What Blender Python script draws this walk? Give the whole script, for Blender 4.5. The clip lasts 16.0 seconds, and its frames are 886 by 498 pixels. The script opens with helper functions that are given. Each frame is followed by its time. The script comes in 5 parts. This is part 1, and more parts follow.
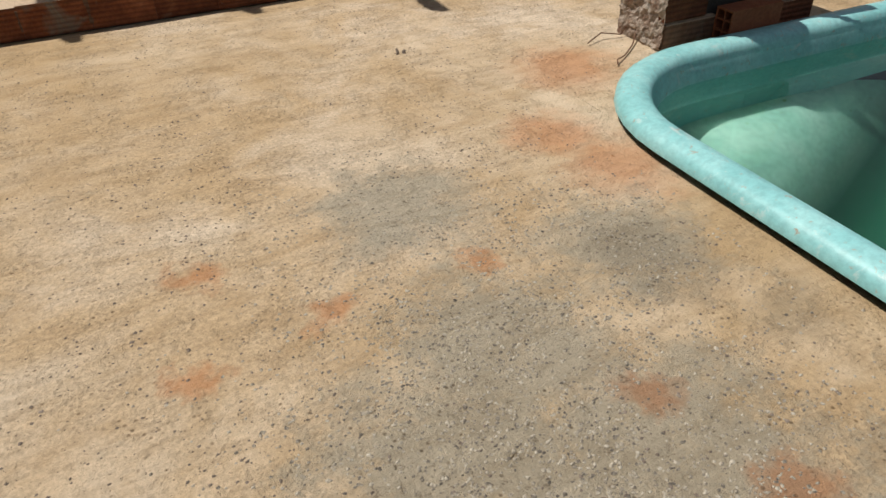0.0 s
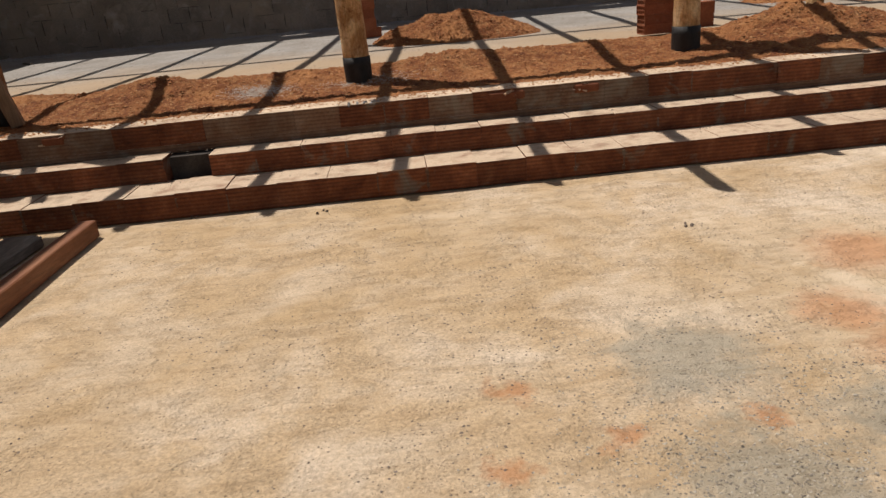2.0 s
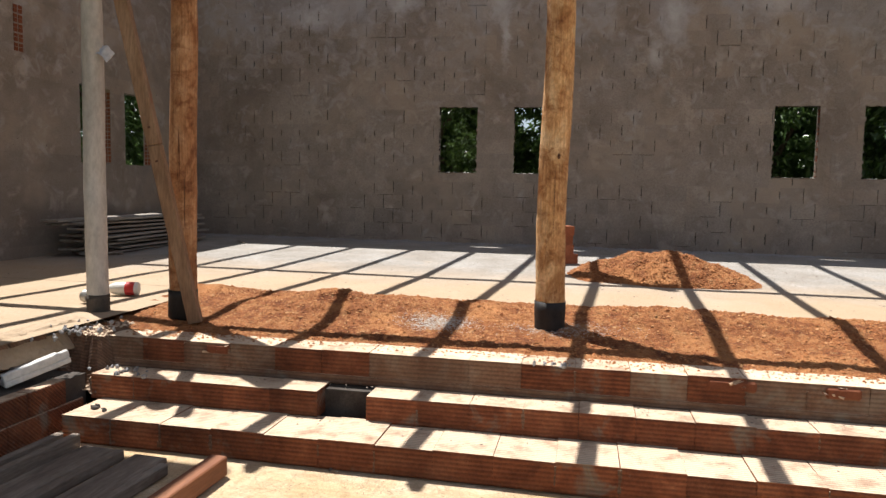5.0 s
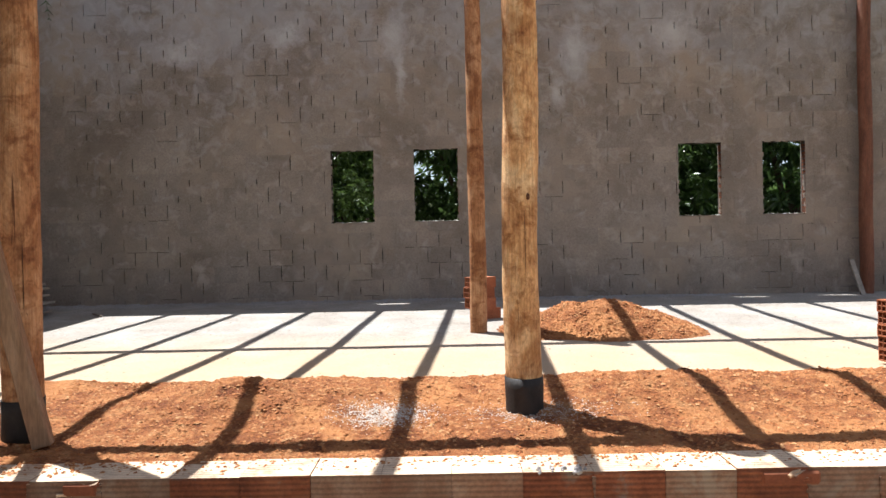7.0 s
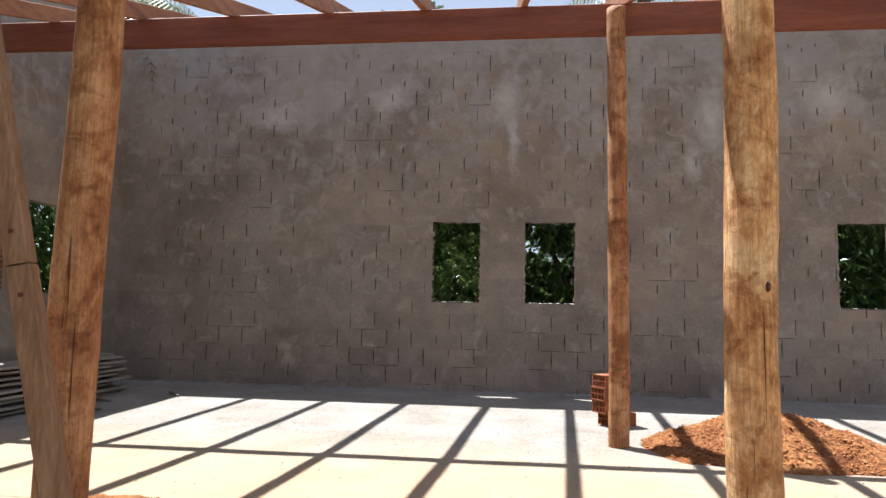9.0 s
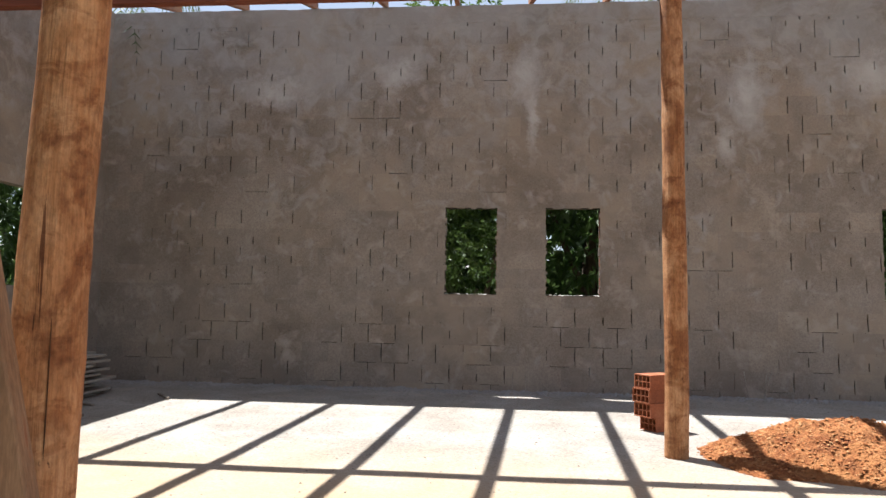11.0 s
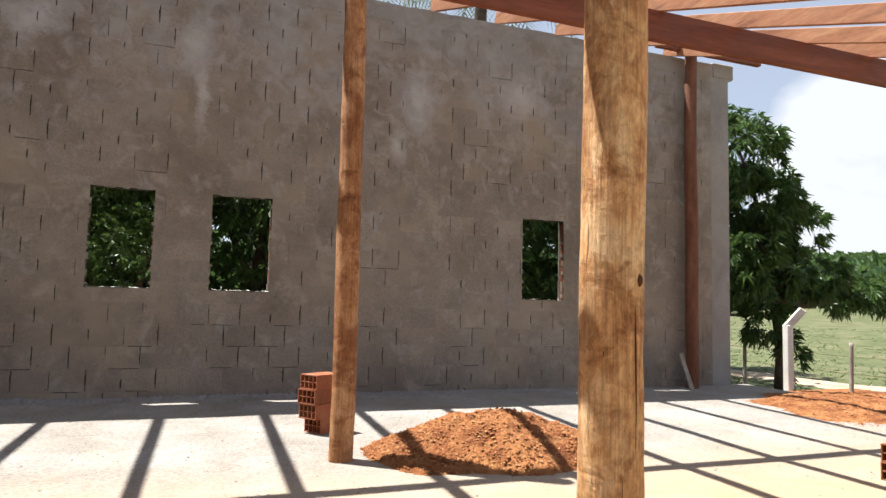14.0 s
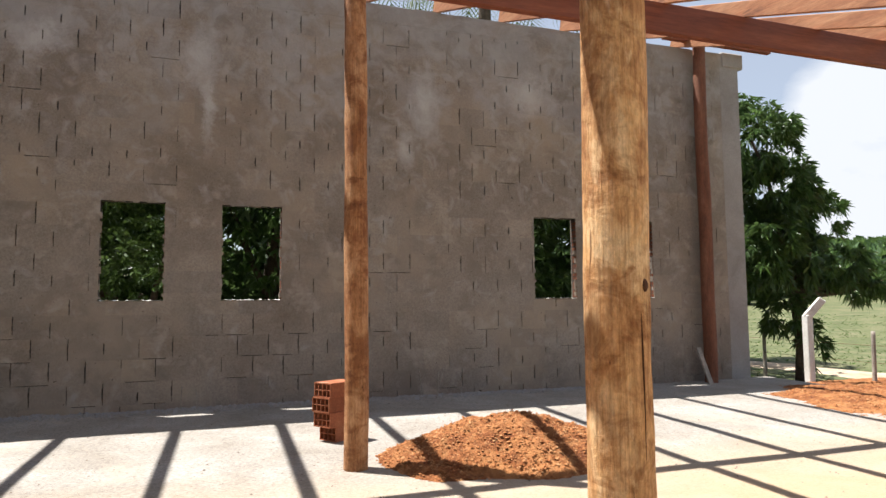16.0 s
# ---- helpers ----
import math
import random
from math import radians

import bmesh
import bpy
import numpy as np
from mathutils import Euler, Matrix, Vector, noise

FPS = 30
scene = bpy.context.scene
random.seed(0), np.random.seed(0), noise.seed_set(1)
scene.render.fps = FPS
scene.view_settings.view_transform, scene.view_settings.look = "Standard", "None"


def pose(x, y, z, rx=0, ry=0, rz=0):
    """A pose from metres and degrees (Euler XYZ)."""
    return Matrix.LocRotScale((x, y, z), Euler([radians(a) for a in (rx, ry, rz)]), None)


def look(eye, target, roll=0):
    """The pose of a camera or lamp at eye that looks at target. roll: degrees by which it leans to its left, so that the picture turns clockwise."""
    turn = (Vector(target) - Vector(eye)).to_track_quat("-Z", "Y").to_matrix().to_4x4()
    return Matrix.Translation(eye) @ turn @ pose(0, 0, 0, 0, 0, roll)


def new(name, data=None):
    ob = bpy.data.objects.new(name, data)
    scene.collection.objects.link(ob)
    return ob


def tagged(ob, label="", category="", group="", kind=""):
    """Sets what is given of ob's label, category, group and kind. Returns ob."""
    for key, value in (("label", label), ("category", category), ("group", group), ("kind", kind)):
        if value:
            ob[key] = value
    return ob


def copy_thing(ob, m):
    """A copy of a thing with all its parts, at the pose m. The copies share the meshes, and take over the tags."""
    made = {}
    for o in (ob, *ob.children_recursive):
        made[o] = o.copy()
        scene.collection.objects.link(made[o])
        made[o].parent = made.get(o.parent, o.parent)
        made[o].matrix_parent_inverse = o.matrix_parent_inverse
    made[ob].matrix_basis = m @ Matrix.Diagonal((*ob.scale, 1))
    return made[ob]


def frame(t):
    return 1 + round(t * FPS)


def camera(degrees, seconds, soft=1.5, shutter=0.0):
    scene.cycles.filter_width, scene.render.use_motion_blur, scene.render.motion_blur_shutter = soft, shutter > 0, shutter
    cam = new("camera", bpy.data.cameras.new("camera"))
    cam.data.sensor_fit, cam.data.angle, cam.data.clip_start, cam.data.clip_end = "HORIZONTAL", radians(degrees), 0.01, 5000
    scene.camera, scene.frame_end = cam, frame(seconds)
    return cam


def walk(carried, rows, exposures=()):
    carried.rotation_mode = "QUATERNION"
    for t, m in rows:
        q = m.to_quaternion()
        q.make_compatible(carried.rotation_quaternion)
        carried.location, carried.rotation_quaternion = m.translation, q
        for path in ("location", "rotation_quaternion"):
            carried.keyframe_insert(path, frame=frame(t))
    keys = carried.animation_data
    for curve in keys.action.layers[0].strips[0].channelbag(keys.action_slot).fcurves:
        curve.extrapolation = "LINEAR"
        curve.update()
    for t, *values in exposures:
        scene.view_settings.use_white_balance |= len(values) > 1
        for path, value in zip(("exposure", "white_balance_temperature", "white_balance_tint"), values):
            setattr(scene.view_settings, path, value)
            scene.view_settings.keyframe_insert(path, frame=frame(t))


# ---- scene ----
cam = camera(65.1, 16.0)
PATH = [
    (0, (0.307, 0.0, 1.151), (0.964, 1.475, -0.029), -1.8),
    (0.5, (0.292, -0.005, 1.221), (0.98, 1.633, 0.302), -1.9),
    (1, (0.204, -0.075, 1.254), (0.871, 1.649, 0.492), 1.0),
    (1.5, (0.093, -0.209, 1.276), (0.605, 1.568, 0.515), -1.2),
    (2, (0.046, -0.307, 1.279), (0.119, 1.554, 0.551), -5.4),
    (2.5, (-0.022, -0.32, 1.29), (0.038, 1.595, 0.717), -2.0),
    (3, (-0.038, -0.228, 1.374), (-0.119, 1.715, 0.908), -2.7),
    (3.5, (-0.067, -0.12, 1.424), (-0.315, 1.83, 1.054), -2.6),
    (4, (0.01, 0.039, 1.474), (-0.345, 1.988, 1.202), -1.4),
    (4.2, (0.036, 0.115, 1.494), (-0.392, 2.051, 1.231), 0.1),
    (6.3, (-0.457, 1.165, 1.55), (-0.681, 3.152, 1.513), 1.6),
    (6.5, (-0.522, 1.222, 1.555), (-0.672, 3.216, 1.509), 0.0),
    (7, (-0.69, 1.532, 1.551), (-0.711, 3.532, 1.517), -1.2),
    (7.5, (-0.749, 1.819, 1.594), (-0.957, 3.808, 1.566), 0.3),
    (8, (-0.916, 2.084, 1.604), (-0.983, 4.083, 1.585), -1.7),
    (8.5, (-1.095, 2.323, 1.619), (-1.142, 4.322, 1.627), -0.9),
    (9, (-1.189, 2.604, 1.644), (-1.425, 4.582, 1.828), 1.1),
    (11.3, (-1.665, 3.386, 1.649), (-1.823, 5.374, 1.8), 0.9),
    (11.5, (-1.662, 3.466, 1.637), (-1.779, 5.459, 1.75), 0.4),
    (12, (-1.799, 3.567, 1.661), (-1.971, 5.552, 1.838), -2.3),
    (12.5, (-1.857, 3.589, 1.642), (-1.784, 5.579, 1.833), 1.1),
    (13, (-1.766, 3.634, 1.629), (-1.41, 5.598, 1.759), 1.7),
    (13.5, (-1.662, 3.651, 1.645), (-1.085, 5.559, 1.809), 2.2),
    (14, (-1.602, 3.671, 1.676), (-0.871, 5.525, 1.84), 1.4),
    (14.5, (-1.558, 3.709, 1.704), (-0.821, 5.558, 1.898), 0.9),
    (15, (-1.551, 3.718, 1.718), (-0.882, 5.593, 1.915), 0.9),
    (15.5, (-1.559, 3.701, 1.713), (-0.9, 5.578, 1.917), 1.4),
    (16, (-1.546, 3.685, 1.716), (-0.855, 5.555, 1.877), -0.5),
]
EXPOSURES = [(0, -0.16, 6350, 9), (0.5, -0.14, 6450, 10), (1.0, -0.08, 6550, 13), (1.5, -0.05, 6500, 13), (2.5, 0.01, 6500, 13), (3.5, 0.36, 6500, 12), (4.2, 0.62, 6400, 11), (6.3, 1.40, 5950, 10), (9.0, 1.46, 5950, 10), (11.5, 1.56, 6050, 10), (12.5, 1.64, 6000, 9), (13.5, 1.48, 6150, 10), (16.0, 1.38, 6250, 10)]
walk(cam, [(t, look(eye, target, roll)) for t, eye, target, roll in PATH], EXPOSURES)

# ---------------- sun, sky ----------------
SUN_WAY = Vector((0.33, -0.25, -1.0)).normalized()
w = bpy.data.worlds.new("world")
scene.world = w
w.use_nodes = True
wn = w.node_tree
sky = wn.nodes.new("ShaderNodeTexSky")
sky.sky_type = "NISHITA"
sky.sun_disc = False
sky.sun_elevation = math.asin(-SUN_WAY.z)
sky.sun_rotation = math.atan2(-SUN_WAY.x, -SUN_WAY.y)
sky.dust_density = 0.6
cn = wn.nodes.new("ShaderNodeTexNoise")
cn.inputs["Scale"].default_value, cn.inputs["Detail"].default_value, cn.inputs["Roughness"].default_value = 2.3, 7, 0.55
cr = wn.nodes.new("ShaderNodeValToRGB")
cr.color_ramp.elements[0].position, cr.color_ramp.elements[1].position = 0.38, 0.52
cr.color_ramp.elements[0].color = (0.42, 0.42, 0.42, 1)
cm = wn.nodes.new("ShaderNodeMix")
cm.data_type = "RGBA"
cm.inputs[7].default_value = (7.6, 7.7, 7.9, 1)
ct = wn.nodes.new("ShaderNodeTexCoord")
cp = wn.nodes.new("ShaderNodeMapping")
cp.inputs["Scale"].default_value = (1, 1, 1.8)
cp.inputs["Location"].default_value = (0.45, 0.1, 0.0)
wn.links.new(ct.outputs["Generated"], cp.inputs[0])
wn.links.new(cp.outputs[0], cn.inputs["Vector"])
bank = wn.nodes.new("ShaderNodeVectorMath")      # a bank of cumulus stands over the far hill
bank.operation = "DOT_PRODUCT"
bank.inputs[1].default_value = Vector((0.815, 0.56, 0.15)).normalized()
wn.links.new(ct.outputs["Generated"], bank.inputs[0])
bm_ = wn.nodes.new("ShaderNodeMapRange")
bm_.inputs[1].default_value, bm_.inputs[2].default_value, bm_.inputs[3].default_value, bm_.inputs[4].default_value = 0.976, 0.989, -0.30, 0.20
wn.links.new(bank.outputs["Value"], bm_.inputs[0])
ca = wn.nodes.new("ShaderNodeMath")
ca.operation = "ADD"
wn.links.new(cn.outputs[0], ca.inputs[0])
wn.links.new(bm_.outputs[0], ca.inputs[1])
wn.links.new(ca.outputs[0], cr.inputs[0])
wn.links.new(cr.outputs[0], cm.inputs[0])
wn.links.new(sky.outputs[0], cm.inputs[6])
wn.links.new(cm.outputs[2], wn.nodes["Background"].inputs[0])
wn.nodes["Background"].inputs[1].default_value = 0.048
sun = new("sun", bpy.data.lights.new("sun", "SUN"))
sun.data.energy = 4.8
sun.data.angle = radians(0.53)
sun.data.color = (1.0, 0.95, 0.87)
sun.matrix_world = Matrix.Translation((-5, 3, 12)) @ SUN_WAY.to_track_quat("-Z", "Y").to_matrix().to_4x4()


# ---------------- materials ----------------
def ramp(nt, stops):
    r = nt.nodes.new("ShaderNodeValToRGB")
    e = r.color_ramp.elements
    while len(e) < len(stops):
        e.new(0.5)
    for k, (p, c) in zip(e, stops):
        k.position, k.color = p, (*c, 1) if len(c) == 3 else c
    return r


def noise_node(nt, scale, detail=5, rough=0.6, coords=None, distort=0.0):
    n = nt.nodes.new("ShaderNodeTexNoise")
    n.inputs["Scale"].default_value = scale
    n.inputs["Detail"].default_value = detail
    n.inputs["Roughness"].default_value = rough
    n.inputs["Distortion"].default_value = distort
    if coords is not None:
        nt.links.new(coords, n.inputs["Vector"])
    return n


def mix(nt, fac, a, b, blend="MIX"):
    m = nt.nodes.new("ShaderNodeMix")
    m.data_type, m.blend_type = "RGBA", blend
    for sock, v in ((m.inputs[0], fac), (m.inputs[6], a), (m.inputs[7], b)):
        if isinstance(v, bpy.types.NodeSocket):
            nt.links.new(v, sock)
        elif isinstance(v, (int, float)):
            sock.default_value = v
        else:
            sock.default_value = (*v, 1)
    return m.outputs[2]


def maths(nt, op, a, b):
    m = nt.nodes.new("ShaderNodeMath")
    m.operation = op
    for sock, v in zip(m.inputs, (a, b)):
        if isinstance(v, bpy.types.NodeSocket):
            nt.links.new(v, sock)
        else:
            sock.default_value = v
    return m.outputs[0]


def surface(name, stops, scale=3.0, fine=60.0, fine_amount=0.35, rough=0.85, bump=0.3, bump_scale=80.0, stretch=(1, 1, 1),
            stains=(), metal=0.0, per_piece=0.0, spec=0.3, bump_dist=0.01, warp=0.5):
    """Two-scale procedural surface: broad tone, fine grain, stains of their own colour, and relief."""
    m = bpy.data.materials.new(name)
    m.use_nodes = True
    nt = m.node_tree
    b = nt.nodes["Principled BSDF"]
    tc = nt.nodes.new("ShaderNodeNewGeometry").outputs["Position"]
    if per_piece or stretch != (1, 1, 1):
        mp = nt.nodes.new("ShaderNodeMapping")
        mp.inputs["Scale"].default_value = stretch
        nt.links.new(tc, mp.inputs[0])
        tc = mp.outputs[0]
    big = noise_node(nt, scale, 6, 0.62, tc, warp)
    col = ramp(nt, stops)
    nt.links.new(big.outputs[0], col.inputs[0])
    out = col.outputs[0]
    small = noise_node(nt, fine, 4, 0.7, tc)
    grey = ramp(nt, [(0.37, (0.30, 0.30, 0.30)), (0.61, (1.0, 1.0, 1.0))])
    nt.links.new(small.outputs[0], grey.inputs[0])
    out = mix(nt, fine_amount, out, grey.outputs[0], "MULTIPLY")
    for sc, lo, hi, colour, seed in stains:
        mp = nt.nodes.new("ShaderNodeMapping")
        mp.inputs["Location"].default_value = (seed * 3.7, seed * 1.9, seed)
        nt.links.new(tc, mp.inputs[0])
        sn = noise_node(nt, sc, 5, 0.65, mp.outputs[0], warp)
        sr = ramp(nt, [(lo, (0, 0, 0)), (hi, (1, 1, 1))])
        nt.links.new(sn.outputs[0], sr.inputs[0])
        out = mix(nt, sr.outputs[0], out, colour)
    if per_piece:
        info = nt.nodes.new("ShaderNodeObjectInfo")
        pr = ramp(nt, [(0, (1 - per_piece,) * 3), (1, (1.0, 1.0, 1.0))])
        nt.links.new(info.outputs["Random"], pr.inputs[0])
        out = mix(nt, 1.0, out, pr.outputs[0], "MULTIPLY")
    nt.links.new(out, b.inputs["Base Color"])
    b.inputs["Roughness"].default_value = rough
    b.inputs["Metallic"].default_value = metal
    b.inputs["Specular IOR Level"].default_value = spec
    if bump:
        bn = noise_node(nt, bump_scale, 5, 0.7, tc)
        bp = nt.nodes.new("ShaderNodeBump")
        bp.inputs["Strength"].default_value = bump
        bp.inputs["Distance"].default_value = bump_dist
        nt.links.new(bn.outputs[0], bp.inputs["Height"])
        nt.links.new(bp.outputs[0], b.inputs["Normal"])
    return m


def spots(nt, coords, places):
    """A mask of round blots with ragged edges: places of (x, y, radius)."""
    warp = noise_node(nt, 5, 4, 0.7, coords)
    off = nt.nodes.new("ShaderNodeVectorMath")
    off.operation = "MULTIPLY_ADD"
    nt.links.new(warp.outputs["Color"], off.inputs[0])
    off.inputs[1].default_value = (0.35, 0.35, 0)
    nt.links.new(coords, off.inputs[2])
    best = None
    for x, y, r in places:
        d = nt.nodes.new("ShaderNodeVectorMath")
        d.operation = "DISTANCE"
        nt.links.new(off.outputs[0], d.inputs[0])
        d.inputs[1].default_value = (x + 0.175, y + 0.175, 0)
        k = nt.nodes.new("ShaderNodeMapRange")
        nt.links.new(d.outputs["Value"], k.inputs[0])
        k.inputs[1].default_value, k.inputs[2].default_value, k.inputs[3].default_value, k.inputs[4].default_value = r * 0.35, r * 1.1, 1, 0
        if best is None:
            best = k.outputs[0]
        else:
            mx = nt.nodes.new("ShaderNodeMath")
            mx.operation = "MAXIMUM"
            nt.links.new(best, mx.inputs[0])
            nt.links.new(k.outputs[0], mx.inputs[1])
            best = mx.outputs[0]
    return best


def court_material():
    m = surface("court_concrete", [(0.30, (0.49, 0.34, 0.19)), (0.46, (0.59, 0.43, 0.265)), (0.62, (0.70, 0.56, 0.41))], 1.5, 75, 0.42, 0.92, 0, 70,
                stains=[(0.45, 0.44, 0.70, (0.44, 0.30, 0.155), 21), (0.6, 0.50, 0.80, (0.72, 0.59, 0.44), 8), (3.5, 0.56, 0.80, (0.46, 0.32, 0.18), 5), (90, 0.63, 0.68, (0.13, 0.095, 0.065), 6), (40, 0.66, 0.71, (0.20, 0.15, 0.10), 7)])
    nt = m.node_tree
    b = nt.nodes["Principled BSDF"]
    pos = nt.nodes.new("ShaderNodeNewGeometry").outputs["Position"]
    col = b.inputs["Base Color"].links[0].from_socket
    grey = spots(nt, pos, [(0.92, 1.70, 0.33), (1.42, 1.25, 0.30), (0.92, 1.02, 0.36), (0.68, 0.75, 0.42), (1.05, 0.62, 0.4), (0.6, 0.2, 0.5), (1.3, 0.2, 0.4)])
    worn = noise_node(nt, 7, 6, 0.75, pos)
    wr = ramp(nt, [(0.40, (0.15, 0.15, 0.15)), (0.50, (1, 1, 1))])
    nt.links.new(worn.outputs[0], wr.inputs[0])
    rk = nt.nodes.new("ShaderNodeMapRange")
    nt.links.new(maths(nt, "ADD", maths(nt, "MULTIPLY", grey, 0.75), maths(nt, "MULTIPLY", worn.outputs[0], 1.9)), rk.inputs[0])
    rk.inputs[1].default_value, rk.inputs[2].default_value = 1.12, 1.62
    rough = rk.outputs[0]
    col = mix(nt, maths(nt, "MULTIPLY", rough, 0.72), col, (0.45, 0.395, 0.30))
    rust = spots(nt, pos, [(1.01, 1.35, 0.07), (0.29, 1.64, 0.08), (0.59, 1.33, 0.07), (0.22, 1.23, 0.07), (1.10, 0.75, 0.08), (1.24, 0.47, 0.09), (1.69, 1.62, 0.24), (1.99, 2.42, 0.28), (1.62, 1.9, 0.2)])
    col = mix(nt, maths(nt, "MULTIPLY", rust, 0.55), col, (0.46, 0.17, 0.05))
    wet = spots(nt, pos, [(1.42, 1.17, 0.2), (1.60, 0.82, 0.14)])
    col = mix(nt, maths(nt, "MULTIPLY", wet, 0.45), col, (0.24, 0.20, 0.14))
    vo = nt.nodes.new("ShaderNodeTexVoronoi")
    vo.inputs["Scale"].default_value = 44
    vo.inputs["Randomness"].default_value = 1.0
    nt.links.new(pos, vo.inputs["Vector"])
    pit = ramp(nt, [(0.0, (0.16, 0.13, 0.10)), (0.17, (0.5, 0.46, 0.42)), (0.24, (1, 1, 1))])
    nt.links.new(vo.outputs["Distance"], pit.inputs[0])
    some = noise_node(nt, 5, 7, 0.8, pos)
    sr = ramp(nt, [(0.50, (0, 0, 0)), (0.57, (1, 1, 1))])
    nt.links.new(some.outputs[0], sr.inputs[0])
    pits = maths(nt, "MULTIPLY", sr.outputs[0], maths(nt, "ADD", 0.8, maths(nt, "MULTIPLY", rough, 0.2)))
    col = mix(nt, pits, col, mix(nt, 1.0, col, pit.outputs[0], "MULTIPLY"))
    stm = nt.nodes.new("ShaderNodeMapping")         # long marks of the float, drawn across
    stm.inputs["Rotation"].default_value = (0, 0, 0.12)
    stm.inputs["Scale"].default_value = (1.6, 6.5, 1)
    nt.links.new(pos, stm.inputs[0])
    drag = noise_node(nt, 2.2, 6, 0.7, stm.outputs[0], 0.4)
    dr = ramp(nt, [(0.40, (0.80, 0.76, 0.70)), (0.50, (1, 1, 1)), (0.66, (1.12, 1.12, 1.12))])
    nt.links.new(drag.outputs[0], dr.inputs[0])
    col = mix(nt, 0.5, col, dr.outputs[0], "MULTIPLY")
    flake = noise_node(nt, 30, 8, 0.85, pos, 0.8)
    fr = ramp(nt, [(0.37, (0.30, 0.26, 0.21)), (0.43, (1, 1, 1)), (0.56, (1.06, 1.06, 1.06)), (0.66, (1.30, 1.29, 1.26))])
    nt.links.new(flake.outputs[0], fr.inputs[0])
    col = mix(nt, maths(nt, "ADD", 0.16, maths(nt, "MULTIPLY", rough, 0.8)), col, fr.outputs[0], "MULTIPLY")
    nt.links.new(col, b.inputs["Base Color"])
    fine = noise_node(nt, 95, 6, 0.8, pos)
    broad = noise_node(nt, 9, 5, 0.6, pos)
    h = maths(nt, "ADD", maths(nt, "MULTIPLY", fine.outputs[0], maths(nt, "ADD", 0.7, maths(nt, "MULTIPLY", rough, 0.9))), maths(nt, "MULTIPLY", broad.outputs[0], 0.7))
    h = maths(nt, "ADD", h, maths(nt, "MULTIPLY", flake.outputs[0], maths(nt, "ADD", 0.5, maths(nt, "MULTIPLY", rough, 1.6))))
    h = maths(nt, "ADD", h, maths(nt, "MULTIPLY", pits, maths(nt, "MULTIPLY", vo.outputs["Distance"], 1.2)))
    bp = nt.nodes.new("ShaderNodeBump")
    bp.inputs["Strength"].default_value = 0.75
    bp.inputs["Distance"].default_value = 0.012
    nt.links.new(h, bp.inputs["Height"])
    nt.links.new(bp.outputs[0], b.inputs["Normal"])
    return m


M_COURT = court_material()
def slab_material():
    m = surface("slab_concrete", [(0.3, (0.26, 0.228, 0.192)), (0.55, (0.335, 0.306, 0.272)), (0.75, (0.40, 0.375, 0.345))], 1.6, 40, 0.5, 0.9, 0.8, 50,
                stains=[(1.6, 0.58, 0.72, (0.335, 0.29, 0.24), 2), (14, 0.62, 0.70, (0.27, 0.23, 0.185), 4), (38, 0.60, 0.66, (0.16, 0.13, 0.10), 6), (5, 0.60, 0.70, (0.25, 0.225, 0.195), 11)])
    nt = m.node_tree
    b = nt.nodes["Principled BSDF"]
    pos = nt.nodes.new("ShaderNodeNewGeometry").outputs["Position"]
    sep = nt.nodes.new("ShaderNodeSeparateXYZ")
    nt.links.new(pos, sep.inputs[0])
    n = noise_node(nt, 1.5, 5, 0.65, pos)
    k = nt.nodes.new("ShaderNodeMapRange")          # red earth trodden in from the bed
    nt.links.new(maths(nt, "ADD", sep.outputs[1], maths(nt, "MULTIPLY", n.outputs[0], 1.6)), k.inputs[0])
    k.inputs[1].default_value, k.inputs[2].default_value, k.inputs[3].default_value, k.inputs[4].default_value = 7.8, 9.6, 0.62, 0.0
    nt.links.new(mix(nt, k.outputs[0], b.inputs["Base Color"].links[0].from_socket, mix(nt, n.outputs[0], (0.40, 0.255, 0.125), (0.46, 0.325, 0.19))), b.inputs["Base Color"])
    return m


M_SLAB = slab_material()
M_DIRT = surface("red_dirt", [(0.32, (0.165, 0.048, 0.015)), (0.5, (0.305, 0.108, 0.034)), (0.68, (0.45, 0.21, 0.08))], 7, 60, 0.7, 0.95, 1.0, 45,
                 stains=[(18, 0.60, 0.70, (0.47, 0.265, 0.12), 4), (2.2, 0.50, 0.68, (0.42, 0.185, 0.066), 7)], bump_dist=0.03)
COURSE, UNIT, Z0 = 0.23, 0.328, 0.49     # the wall's blocks


